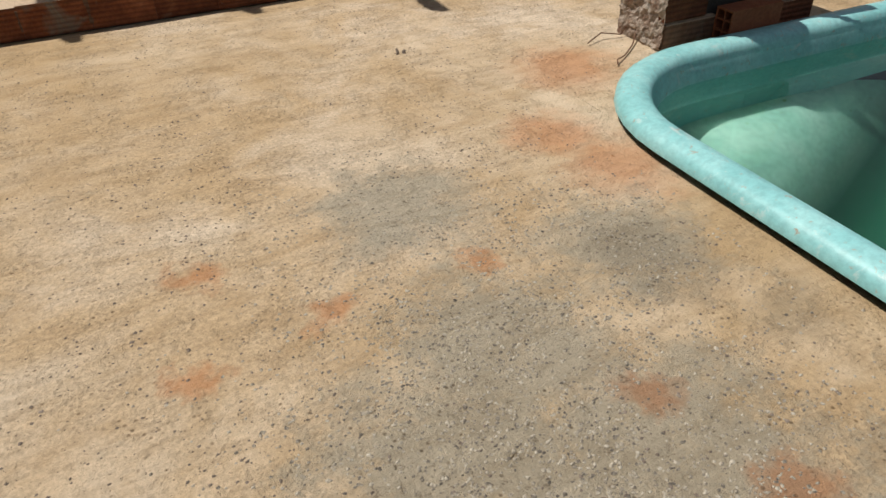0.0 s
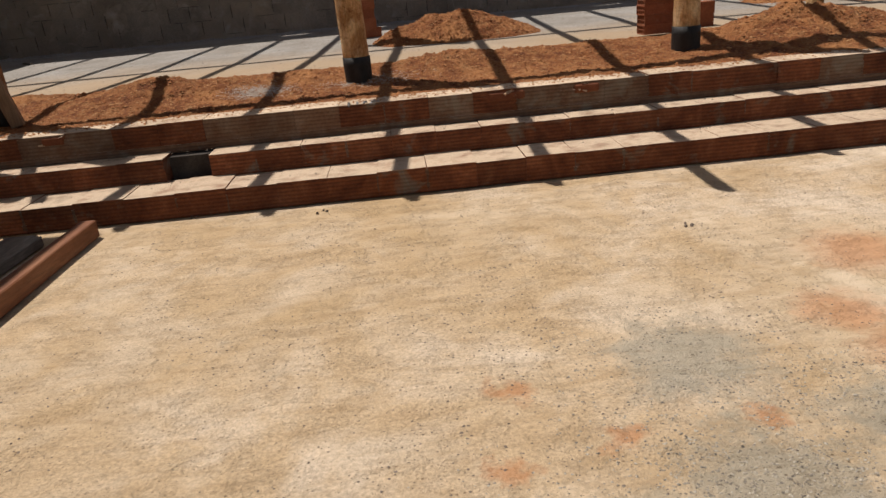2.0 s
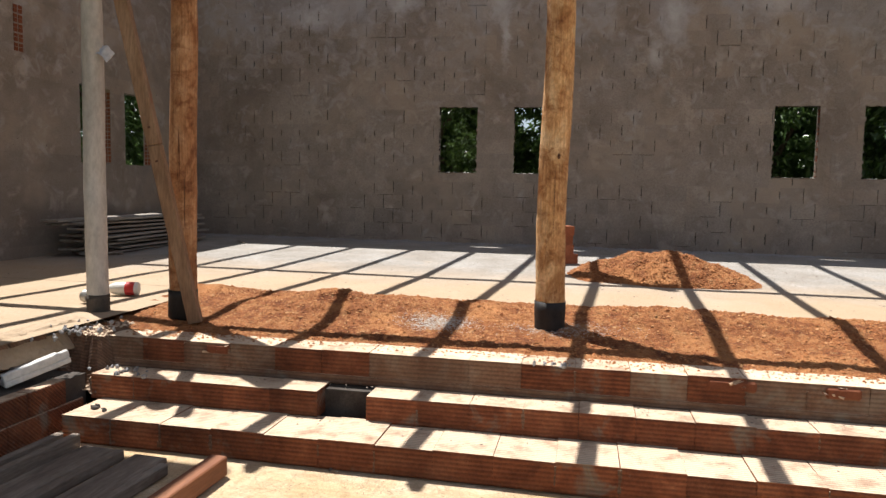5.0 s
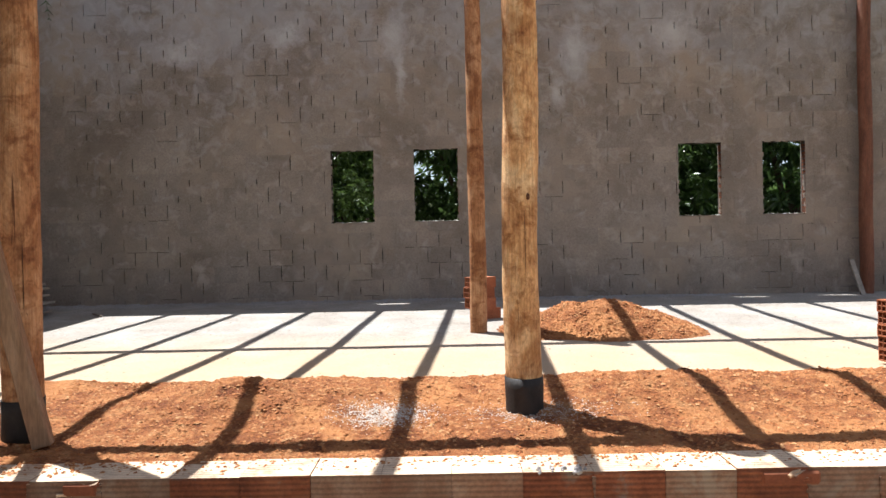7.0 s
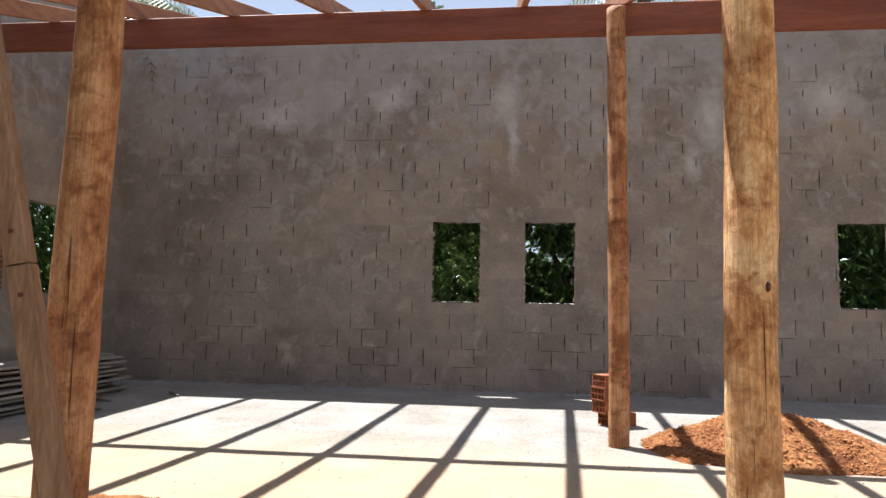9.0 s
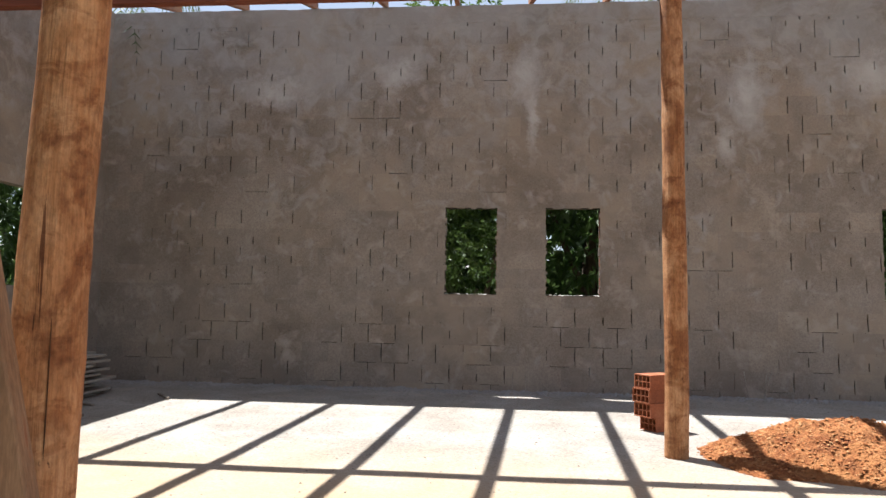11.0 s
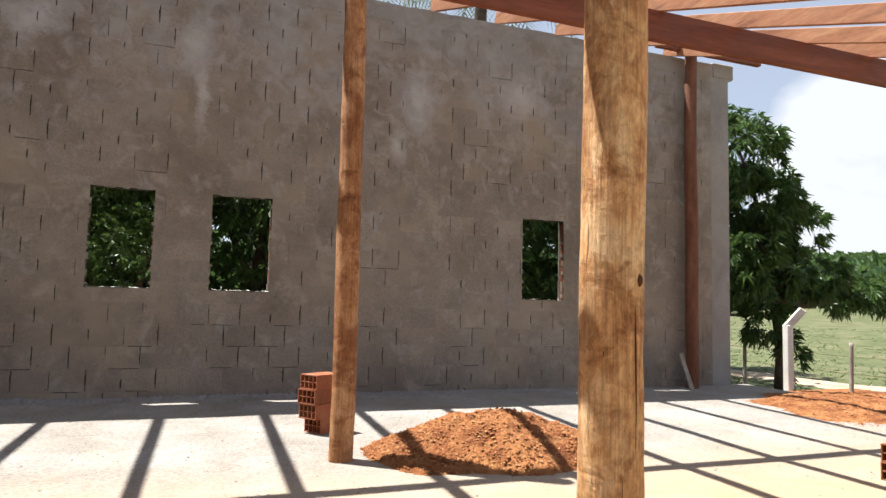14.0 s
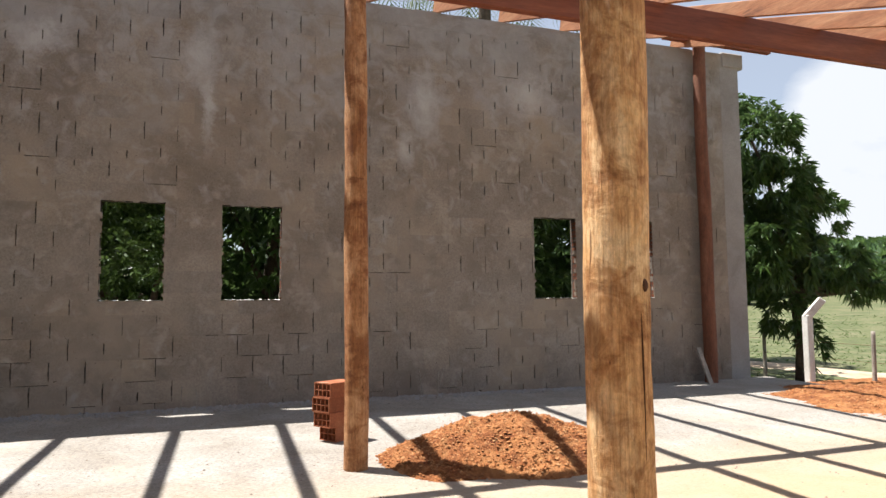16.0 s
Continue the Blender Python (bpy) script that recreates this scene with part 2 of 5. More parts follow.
def render_material():
    """Thin cement wash over blocks: smeared tones, each block a little its own, lime bloom above."""
    m = surface("cement_render", [(0.30, (0.202, 0.165, 0.133)), (0.5, (0.256, 0.217, 0.182)), (0.70, (0.315, 0.273, 0.234))], 1.1, 60, 0.36, 0.93, 0, 110,
                stains=[(0.6, 0.50, 0.66, (0.285, 0.234, 0.185), 9), (2.2, 0.53, 0.70, (0.195, 0.162, 0.134), 3), (3.6, 0.55, 0.70, (0.32, 0.282, 0.243), 12),
                        (26, 0.685, 0.70, (0.05, 0.04, 0.033), 1)], warp=0.35)
    nt = m.node_tree
    b = nt.nodes["Principled BSDF"]
    pos = nt.nodes.new("ShaderNodeNewGeometry").outputs["Position"]
    sep = nt.nodes.new("ShaderNodeSeparateXYZ")
    nt.links.new(pos, sep.inputs[0])
    col = b.inputs["Base Color"].links[0].from_socket
    row = maths(nt, "FLOOR", maths(nt, "DIVIDE", maths(nt, "SUBTRACT", sep.outputs[2], Z0), COURSE), 0)
    odd = maths(nt, "MULTIPLY", maths(nt, "FLOORED_MODULO", row, 2.0), 0.5)
    at = maths(nt, "FLOOR", maths(nt, "SUBTRACT", maths(nt, "DIVIDE", maths(nt, "ADD", sep.outputs[0], 6.75 + UNIT), UNIT), odd), 0)
    cell = nt.nodes.new("ShaderNodeCombineXYZ")
    nt.links.new(at, cell.inputs[0])
    nt.links.new(row, cell.inputs[1])
    wn_ = nt.nodes.new("ShaderNodeTexWhiteNoise")
    wn_.noise_dimensions = "2D"
    nt.links.new(cell.outputs[0], wn_.inputs["Vector"])
    tone = ramp(nt, [(0, (0.86, 0.86, 0.87)), (0.5, (0.99, 0.98, 0.97)), (1, (1.13, 1.11, 1.07))])
    nt.links.new(wn_.outputs["Value"], tone.inputs[0])
    vis = noise_node(nt, 1.3, 4, 0.6, pos)
    vr = ramp(nt, [(0.38, (0.15, 0.15, 0.15)), (0.6, (1, 1, 1))])
    nt.links.new(vis.outputs[0], vr.inputs[0])
    col = mix(nt, vr.outputs[0], col, mix(nt, 1.0, col, tone.outputs[0], "MULTIPLY"))
    n = noise_node(nt, 1.5, 7, 0.66, pos, 0.6)
    k = nt.nodes.new("ShaderNodeMapRange")          # pale lime bloom, thickest on the upper courses
    nt.links.new(maths(nt, "ADD", maths(nt, "MULTIPLY", sep.outputs[2], 0.135), n.outputs[0]), k.inputs[0])
    k.inputs[1].default_value, k.inputs[2].default_value, k.inputs[3].default_value, k.inputs[4].default_value = 1.0, 1.27, 0.0, 0.62
    col = mix(nt, k.outputs[0], col, (0.315, 0.312, 0.318))
    blot = noise_node(nt, 4.2, 5, 0.6, pos, 0.8)    # cloudy pale blots of lime
    bk_ = nt.nodes.new("ShaderNodeMapRange")
    nt.links.new(maths(nt, "ADD", maths(nt, "MULTIPLY", sep.outputs[2], 0.035), blot.outputs[0]), bk_.inputs[0])
    bk_.inputs[1].default_value, bk_.inputs[2].default_value, bk_.inputs[3].default_value, bk_.inputs[4].default_value = 0.66, 0.80, 0.0, 0.5
    col = mix(nt, bk_.outputs[0], col, (0.35, 0.337, 0.326))
    st = nt.nodes.new("ShaderNodeVectorMath")       # pale streaks run down from the top
    st.operation = "MULTIPLY_ADD"
    nt.links.new(noise_node(nt, 5, 6, 0.75, pos).outputs["Color"], st.inputs[0])
    st.inputs[1].default_value = (0.36, 0, 0.7)
    nt.links.new(pos, st.inputs[2])
    best = None
    for cx, cz, rx, rz in ((-1.36, 3.95, 0.07, 0.55), (-1.45, 4.5, 0.22, 0.35), (1.15, 4.2, 0.20, 0.45), (-4.6, 4.3, 0.5, 0.22), (0.9, 3.6, 0.12, 0.3), (2.6, 4.4, 0.35, 0.3), (-3.0, 4.5, 0.3, 0.18)):
        mp = nt.nodes.new("ShaderNodeVectorMath")
        mp.operation = "MULTIPLY_ADD"
        nt.links.new(st.outputs[0], mp.inputs[0])
        mp.inputs[1].default_value = (1 / rx, 0, 1 / rz)
        mp.inputs[2].default_value = (-(cx + 0.18) / rx, 0, -(cz + 0.35) / rz)
        ln = nt.nodes.new("ShaderNodeVectorMath")
        ln.operation = "LENGTH"
        nt.links.new(mp.outputs[0], ln.inputs[0])
        q = nt.nodes.new("ShaderNodeMapRange")
        nt.links.new(ln.outputs["Value"], q.inputs[0])
        q.inputs[1].default_value, q.inputs[2].default_value, q.inputs[3].default_value, q.inputs[4].default_value = 0.1, 1.2, 0.55, 0.0
        best = q.outputs[0] if best is None else maths(nt, "MAXIMUM", best, q.outputs[0])
    nt.links.new(mix(nt, best, col, (0.52, 0.515, 0.51)), b.inputs["Base Color"])
    bp = nt.nodes.new("ShaderNodeBump")
    bp.inputs["Strength"].default_value = 0.55
    bp.inputs["Distance"].default_value = 0.010
    nt.links.new(maths(nt, "ADD", noise_node(nt, 14, 6, 0.7, pos).outputs[0], maths(nt, "MULTIPLY", noise_node(nt, 90, 4, 0.7, pos).outputs[0], 0.5)), bp.inputs["Height"])
    nt.links.new(bp.outputs[0], b.inputs["Normal"])
    return m


M_RENDER = render_material()
M_JOINT = surface("mortar", [(0.3, (0.055, 0.045, 0.038)), (0.7, (0.10, 0.085, 0.072))], 5, 80, 0.4, 0.95, 0.5, 90)
M_CAP = surface("wall_cap", [(0.3, (0.26, 0.24, 0.23)), (0.7, (0.36, 0.345, 0.335))], 2, 70, 0.3, 0.92, 0.5, 90)
def log_material(name, dark, mid, pale):
    m = surface(name, [(0.34, dark), (0.48, mid), (0.64, pale)], 7.0, 60, 0.4, 0.72, 0, 30, stretch=(1.3, 1.3, 0.6),
                stains=[(5, 0.57, 0.66, pale, 7), (16, 0.68, 0.72, (0.10, 0.045, 0.02), 5)])
    nt = m.node_tree
    b = nt.nodes["Principled BSDF"]
    pos = nt.nodes.new("ShaderNodeNewGeometry").outputs["Position"]

    def stretched(scale, sc, detail, rough, stops, warp=0.0):
        mp = nt.nodes.new("ShaderNodeMapping")
        mp.inputs["Scale"].default_value = scale
        nt.links.new(pos, mp.inputs[0])
        n = noise_node(nt, sc, detail, rough, mp.outputs[0], warp)
        r = ramp(nt, stops)
        nt.links.new(n.outputs[0], r.inputs[0])
        return n.outputs[0], r.outputs[0]
    grain, gr = stretched((34, 34, 1.3), 2.2, 5, 0.65, [(0.36, (0.62, 0.54, 0.46)), (0.54, (1, 1, 1))])
    ring, rr = stretched((4.6, 4.6, 7.5), 1.5, 5, 0.62, [(0.36, (0.48, 0.33, 0.22)), (0.46, (1, 1, 1))], 0.5)
    split, sp = stretched((30, 30, 0.8), 1.5, 3, 0.5, [(0.70, (1, 1, 1)), (0.715, (0.22, 0.13, 0.08))], 0.3)
    _, bl = stretched((2.4, 2.4, 2.0), 2.0, 6, 0.7, [(0.42, (0.50, 0.36, 0.24)), (0.53, (1, 1, 1))], 0.6)
    col = mix(nt, 0.6, b.inputs["Base Color"].links[0].from_socket, gr, "MULTIPLY")
    col = mix(nt, 0.7, col, bl, "MULTIPLY")
    col = mix(nt, 0.6, col, rr, "MULTIPLY")
    nt.links.new(mix(nt, 0.9, col, sp, "MULTIPLY"), b.inputs["Base Color"])
    bp = nt.nodes.new("ShaderNodeBump")
    bp.inputs["Strength"].default_value = 0.8
    bp.inputs["Distance"].default_value = 0.012
    nt.links.new(maths(nt, "ADD", maths(nt, "ADD", grain, ring), maths(nt, "MULTIPLY", split, -0.6)), bp.inputs["Height"])
    nt.links.new(bp.outputs[0], b.inputs["Normal"])
    return m


M_LOG = log_material("peeled_log", (0.50, 0.25, 0.10), (0.70, 0.41, 0.18), (0.80, 0.56, 0.31))
M_LOGDARK = log_material("brown_and_shaded_log", (0.36, 0.165, 0.07), (0.47, 0.235, 0.105), (0.56, 0.32, 0.165))
M_REDLOG = surface("reddish_log", [(0.3, (0.11, 0.045, 0.026)), (0.5, (0.18, 0.072, 0.040)), (0.72, (0.25, 0.12, 0.07))], 4, 30, 0.4, 0.75, 0.4, 30, stretch=(2, 2, 0.5))
M_TAR = surface("bitumen_paint", [(0.3, (0.012, 0.011, 0.011)), (0.7, (0.035, 0.03, 0.027))], 6, 50, 0.3, 0.6, 0.4, 60)
M_BEAM = surface("red_timber", [(0.3, (0.145, 0.042, 0.023)), (0.5, (0.21, 0.065, 0.034)), (0.72, (0.30, 0.108, 0.056))], 2.0, 26, 0.35, 0.6, 0.25, 40, stretch=(0.25, 1, 3))
M_TIMBER = surface("brown_timber", [(0.3, (0.15, 0.055, 0.025)), (0.5, (0.23, 0.09, 0.042)), (0.72, (0.31, 0.14, 0.068))], 2.5, 26, 0.4, 0.65, 0.3, 40, stretch=(3, 0.3, 3))
M_RAFTER = surface("orange_timber", [(0.3, (0.27, 0.10, 0.045)), (0.5, (0.38, 0.165, 0.078)), (0.72, (0.48, 0.25, 0.13))], 2.0, 26, 0.45, 0.6, 0.25, 40, stretch=(3, 0.25, 3), stains=[(2.5, 0.60, 0.68, (0.13, 0.06, 0.035), 4)])
M_BRICK = surface("ceramic_brick", [(0.3, (0.28, 0.085, 0.036)), (0.5, (0.37, 0.122, 0.054)), (0.75, (0.46, 0.18, 0.086))], 4, 60, 0.35, 0.85, 0.35, 60, per_piece=0.3,
                  stains=[(5, 0.6, 0.75, (0.42, 0.30, 0.22), 4)])
M_STEPTOP = surface("step_top", [(0.3, (0.47, 0.29, 0.17)), (0.55, (0.55, 0.41, 0.28)), (0.75, (0.60, 0.50, 0.38))], 3, 45, 0.35, 0.9, 0.5, 60)
M_WHITE = surface("whitewash", [(0.3, (0.60, 0.57, 0.52)), (0.7, (0.74, 0.72, 0.69))], 4, 30, 0.25, 0.7, 0.2, 40)
M_GRASS = surface("grass_ground", [(0.3, (0.065, 0.08, 0.03)), (0.5, (0.11, 0.122, 0.05)), (0.72, (0.18, 0.16, 0.092))], 0.6, 6, 0.5, 0.95, 0.5, 12)


# ---------------- building helpers ----------------
def shell(name, bm, material, smooth=False):
    me = bpy.data.meshes.new(name)
    bm.to_mesh(me)
    bm.free()
    me.materials.append(material)
    if smooth:
        for p in me.polygons:
            p.use_smooth = True
    return me


def part(name, bm, material, parent=None, label="", smooth=False):
    ob = new(name, shell(name, bm, material, smooth) if isinstance(bm, bmesh.types.BMesh) else bm)
    if parent is not None:
        ob.parent = parent
    if label:
        ob["label"] = label
    return ob


def add_box(bm, x0, x1, y0, y1, z0, z1, m=None, bevel=0.0):
    r = bmesh.ops.create_cube(bm, size=1.0, matrix=Matrix.LocRotScale(((x0 + x1) / 2, (y0 + y1) / 2, (z0 + z1) / 2), None, (x1 - x0, y1 - y0, z1 - z0)))
    vs = r["verts"]
    if bevel:
        es = list({e for v in vs for e in v.link_edges})
        r = bmesh.ops.bevel(bm, geom=es, offset=bevel, segments=1, affect="EDGES")
        vs = list({v for f in r["faces"] for v in f.verts} | {v for v in vs if v.is_valid})
    if m is not None:
        bmesh.ops.transform(bm, matrix=m, verts=vs)
    return vs


def boxes(*rows, bevel=0.0, m=None):
    bm = bmesh.new()
    for r in rows:
        add_box(bm, *r, bevel=bevel, m=m)
    return bm


def thing(name, x=0, y=0, z=0, label="", category="", group="", kind=""):
    return tagged_at(new(name), (x, y, z), label, category, group, kind)


def tagged_at(ob, at, label, category, group, kind):
    ob.location = at
    return tagged(ob, label, category, group, kind)


def grid(x0, x1, y0, y1, nx, ny, height):
    bm = bmesh.new()
    rows = [[bm.verts.new((x0 + (x1 - x0) * i / nx, y0 + (y1 - y0) * j / ny, 0)) for i in range(nx + 1)] for j in range(ny + 1)]
    for row in rows:
        for v in row:
            v.co.z = height(v.co.x, v.co.y)
    for j in range(ny):
        for i in range(nx):
            bm.faces.new((rows[j][i], rows[j][i + 1], rows[j + 1][i + 1], rows[j + 1][i]))
    return bm


def fbm(x, y, s=1.0, o=4):
    return noise.fractal(Vector((x * s, y * s, 3.1)), 0.7, 2.0, o)


def log_mesh(name, material, height, r0, r1, lean=(0, 0), seed=0, wob=0.012, sides=24, step=0.06):
    """A peeled log: tapering, slightly crooked, uneven round."""
    bm = bmesh.new()
    n = max(4, int(height / step))
    rings = []
    for k in range(n + 1):
        f = k / n
        z = f * height
        cx = lean[0] * f + wob * noise.noise(Vector((seed, z * 0.7, 1.0))) * 2
        cy = lean[1] * f + wob * noise.noise(Vector((seed + 9, z * 0.7, 2.0))) * 2
        r = r0 + (r1 - r0) * f
        ring = []
        for i in range(sides):
            a = 2 * math.pi * i / sides
            rr = r * (1 + 0.022 * noise.noise(Vector((seed * 3, 0.4 * math.cos(a), z * 9))) + 0.075 * noise.noise(Vector((math.cos(a) * 1.3 + seed, math.sin(a) * 1.3, z * 1.6))) + 0.03 * noise.noise(Vector((math.cos(a) * 4, math.sin(a) * 4 + seed, z * 7))))
            ring.append(bm.verts.new((cx + rr * math.cos(a), cy + rr * math.sin(a), z)))
        rings.append(ring)
    for a, b in zip(rings, rings[1:]):
        for i in range(sides):
            bm.faces.new((a[i], a[(i + 1) % sides], b[(i + 1) % sides], b[i]))
    bm.faces.new(rings[0][::-1])
    bm.faces.new(rings[-1])
    return bm


# ---------------- large structure ----------------
Y = 11.59       # inner face of the long wall
UP = 0.575      # upper floor
TOP = 5.36      # top of the long wall


def ground_height(x, y):
    court = -0.08 if not (1.7 < x < 4.9 and -5.2 < y < 2.4) else -1.6
    up = 0.38 if y > 4.6 else court
    if x > 7 or x < -9 or y < -9 or y > 13:
        dx = max(x - 7, -9 - x, -9 - y, y - 13, 0)
        f = min(1, dx / 4)
        base = up if y > 4.2 else court
        d = min(math.hypot(x, y), 260)
        rise = -0.5 * min(1, dx / 15) + max(0, d - 28) * 0.035 + max(0, d - 120) * 0.06
        return base + f * (rise + 0.12 * fbm(x, y, 0.25) + 0.9 * min(1, dx / 60) * fbm(x, y, 0.03))
    return up


def ground_sheet():
    bm = bmesh.new()
    def axis(lo, hi):
        c = [lo + (hi - lo) * i / 40 for i in range(41)]
        s, k = 1.2, 1.0
        a, b = lo, hi
        pre, post = [], []
        for _ in range(34):
            a -= s
            b += s
            pre.append(a)
            post.append(b)
            s *= 1.19
        return pre[::-1] + c + post
    xs, ys = axis(-10, 14), axis(-10, 20)
    rows = [[bm.verts.new((x, y, ground_height(x, y))) for x in xs] for y in ys]
    for j in range(len(ys) - 1):
        for i in range(len(xs) - 1):
            bm.faces.new((rows[j][i], rows[j][i + 1], rows[j + 1][i + 1], rows[j + 1][i]))
    return bm


tagged(part("ground", ground_sheet(), M_GRASS, smooth=True), "dry grassy ground reaching to low hills", "ground", kind="structure")
def court_z(x, y):
    return 0.006 * fbm(x, y, 0.9)
PX0, PX1, PY0, PY1, PR = 1.862, 4.7, -5.0, 2.18, 0.60     # middle line of the pool's rim


def court():
    bm = bmesh.new()
    for x0, x1, y0, y1 in ((-4.6, PX0, -8.0, 4.4), (PX0, 9.0, PY1, 4.4), (PX1, 9.0, -8.0, PY1), (PX0, PX1, -8.0, PY0)):
        nx, ny = max(2, int((x1 - x0) / 0.12)), max(2, int((y1 - y0) / 0.12))
        rows = [[bm.verts.new((x0 + (x1 - x0) * i / nx, y0 + (y1 - y0) * k / ny, 0)) for i in range(nx + 1)] for k in range(ny + 1)]
        for k in range(ny):
            for i in range(nx):
                bm.faces.new((rows[k][i], rows[k][i + 1], rows[k + 1][i + 1], rows[k + 1][i]))
    for cx, cy, sx, sy in ((PX0, PY1, 1, -1), (PX1, PY1, -1, -1)):
        c = bm.verts.new((cx, cy, 0))
        arc = [bm.verts.new((cx + sx * PR * (1 - math.cos(a)), cy + sy * PR * (1 - math.sin(a)), 0)) for a in [math.pi / 2 * q / 12 for q in range(13)]]
        for p, q in zip(arc, arc[1:]):
            bm.faces.new((c, p, q))
    for v in bm.verts:
        v.co.z = court_z(v.co.x, v.co.y)
    bmesh.ops.recalc_face_normals(bm, faces=bm.faces)
    for f in bm.faces:
        if f.normal.z < 0:
            f.normal_flip()
    return bm


tagged(part("floor_court", court(), M_COURT, smooth=True), "rough sunlit concrete court stained with red earth", "floor", kind="structure")


def slab_z(x, y):
    z = UP + 0.018 * max(0, y - 8.0) + 0.004 * fbm(x, y, 1.0)
    ridge = max(0, 1 - abs(y - (Y - 0.03)) / (0.16 + 0.12 * noise.noise(Vector((x * 1.7, 0, 0)))))
    fade = min(1, max(0, (4.5 - x) / 3))
    return z + fade * ridge * (0.018 + 0.018 * noise.noise(Vector((x * 5, y * 5, 0))))


tagged(part("floor_upper", grid(-6.9, 6.4, 6.3, Y + 0.05, 200, 90, slab_z), M_SLAB, smooth=True), "dusty pale concrete floor slab under the pergola", "floor", kind="structure")
tagged(part("floor_upper_side", grid(-6.9, -3.35, 3.2, 6.3, 60, 50, lambda x, y: UP - 0.002 + 0.004 * fbm(x, y, 1.0)) , M_SLAB, smooth=True), "dusty pale concrete floor beside the steps", "floor", kind="structure")

WINDOWS = [(-2.40, -1.775), (-1.195, -0.555), (2.62, 3.24), (3.83, 4.445)]
WZ0, WZ1, THICK = 1.785, 2.835, 0.13


def pierced_wall(x0, x1, z0, z1, holes, hz0, hz1, y0, y1):
    rows, at = [], x0
    for a, b in holes:
        rows.append((at, a, y0, y1, z0, z1))
        rows.append((a, b, y0, y1, z0, hz0))
        rows.append((a, b, y0, y1, hz1, z1))
        at = b
    rows.append((at, x1, y0, y1, z0, z1))
    return boxes(*rows)


FACE = 0.03     # thickness of the brick faces before the core
wall = tagged(part("wall_north", pierced_wall(-6.9, 6.05, 0.2, TOP - 0.22, WINDOWS, WZ0, WZ1, Y + FACE, Y + THICK), M_JOINT),
              "tall unfinished block wall with four window openings", "wall", kind="structure")
LW = [(8.82, 9.44), (9.75, 10.37)]
bm = pierced_wall(3.6, Y + 0.13, 0.2, TOP, LW, WZ0, WZ1, 0, 0.13)
bmesh.ops.transform(bm, matrix=Matrix.Translation((-6.75, 0, 0)) @ Matrix.Rotation(radians(90), 4, "Z"), verts=bm.verts)
lwall = tagged(part("wall_west", bm, M_RENDER), "cement rendered side wall with two window openings", "wall", kind="structure")
# unseen wall, added with the slab below to shade the court's left side
tagged(part("wall_house", boxes((-4.8, -4.65, -8, 3.2, -0.05, 4.3)), M_RENDER), "plain rendered wall added out of view", "wall", kind="structure")


# unseen slab overhead, added to cast the shade on the court's left
tagged(part("roof_eave", boxes((-9.0, -3.32, -8, 4.95, 4.3, 4.42), bevel=0.01), M_CAP), "concrete slab added out of view to shade the court", "roof", kind="structure")


def brace_step(y0, y1, z0, z1, x0, x1, name, label):
    return tagged(part(name, boxes((x0, x1, y0, y1, z0, z1)), M_JOINT), label, "step", kind="structure")


S1, S2, S3 = 0.16, 0.315, 0.51
brace_step(4.0, 4.42, -0.05, S1 - 0.02, -3.0, 5.5, "step_1", "low step of hollow bricks bedded in mortar")
brace_step(4.47, 4.62, 0.0, S2 - 0.02, -3.1, 5.5, "step_2", "middle step of hollow bricks bedded in mortar")
brace_step(4.59, 4.85, 0.1, S3 - 0.02, -3.2, 5.5, "step_3", "top step of hollow bricks, edge of the dirt bed")


def dirt_z(x, y):
    z = 0.50 + 0.05 * min(1, max(0, (y - 4.8) / 1.0)) + 0.035 * min(1, max(0, (y - 6.0) / 0.3)) - 0.10 * max(0, (y - 6.30 - 0.12 * noise.noise(Vector((x * 1.6, 0, 5)))) / 0.2) + 0.012 * fbm(x, y, 3) + 0.008 * fbm(x, y, 11) + 0.03 * min(1, max(0, (-2.9 - x) / 0.4)) * min(1, max(0, (x + 3.75) / 0.25)) + 0.009 * noise.noise(Vector((x * 24, y * 24, 2.0)))
    for cx, cy, h, sx, sy in ((-1.98, 5.78, 0.14, 0.62, 0.34), (0.55, 5.82, 0.13, 0.62, 0.36), (1.7, 5.9, 0.08, 0.6, 0.3), (3.5, 5.6, 0.25, 0.8, 0.5), (-0.9, 5.95, 0.06, 0.5, 0.3)):
        z += h * math.exp(-(((x - cx) / sx) ** 2 + ((y - cy) / sy) ** 2)) * (1 + 0.25 * fbm(x, y, 4))
    return z


tagged(part("dirt_bed", grid(-3.6, 6.2, 4.76, 6.55, 500, 100, dirt_z), M_DIRT, smooth=True), "bed of loose red earth along the steps", "dirt", kind="structure")

# ---------------- pergola ----------------
def post(name, x, y, z, h, r0, r1, seed, tar=True, lean=(0, 0), label="", group="pergola posts", mat=M_LOG):
    t = thing(name, x, y, z, label or "peeled eucalyptus log post with tarred foot", "post", group)
    part("shaft", log_mesh("shaft", mat, h, r0, r1, lean, seed), mat, t, smooth=True)
    if tar:
        part("tarred_foot", log_mesh("tarred_foot", M_TAR, 0.24, r0 + 0.006, r0 + 0.006, (0, 0), seed), M_TAR, t, "black bitumen-painted foot", smooth=True)
    return t


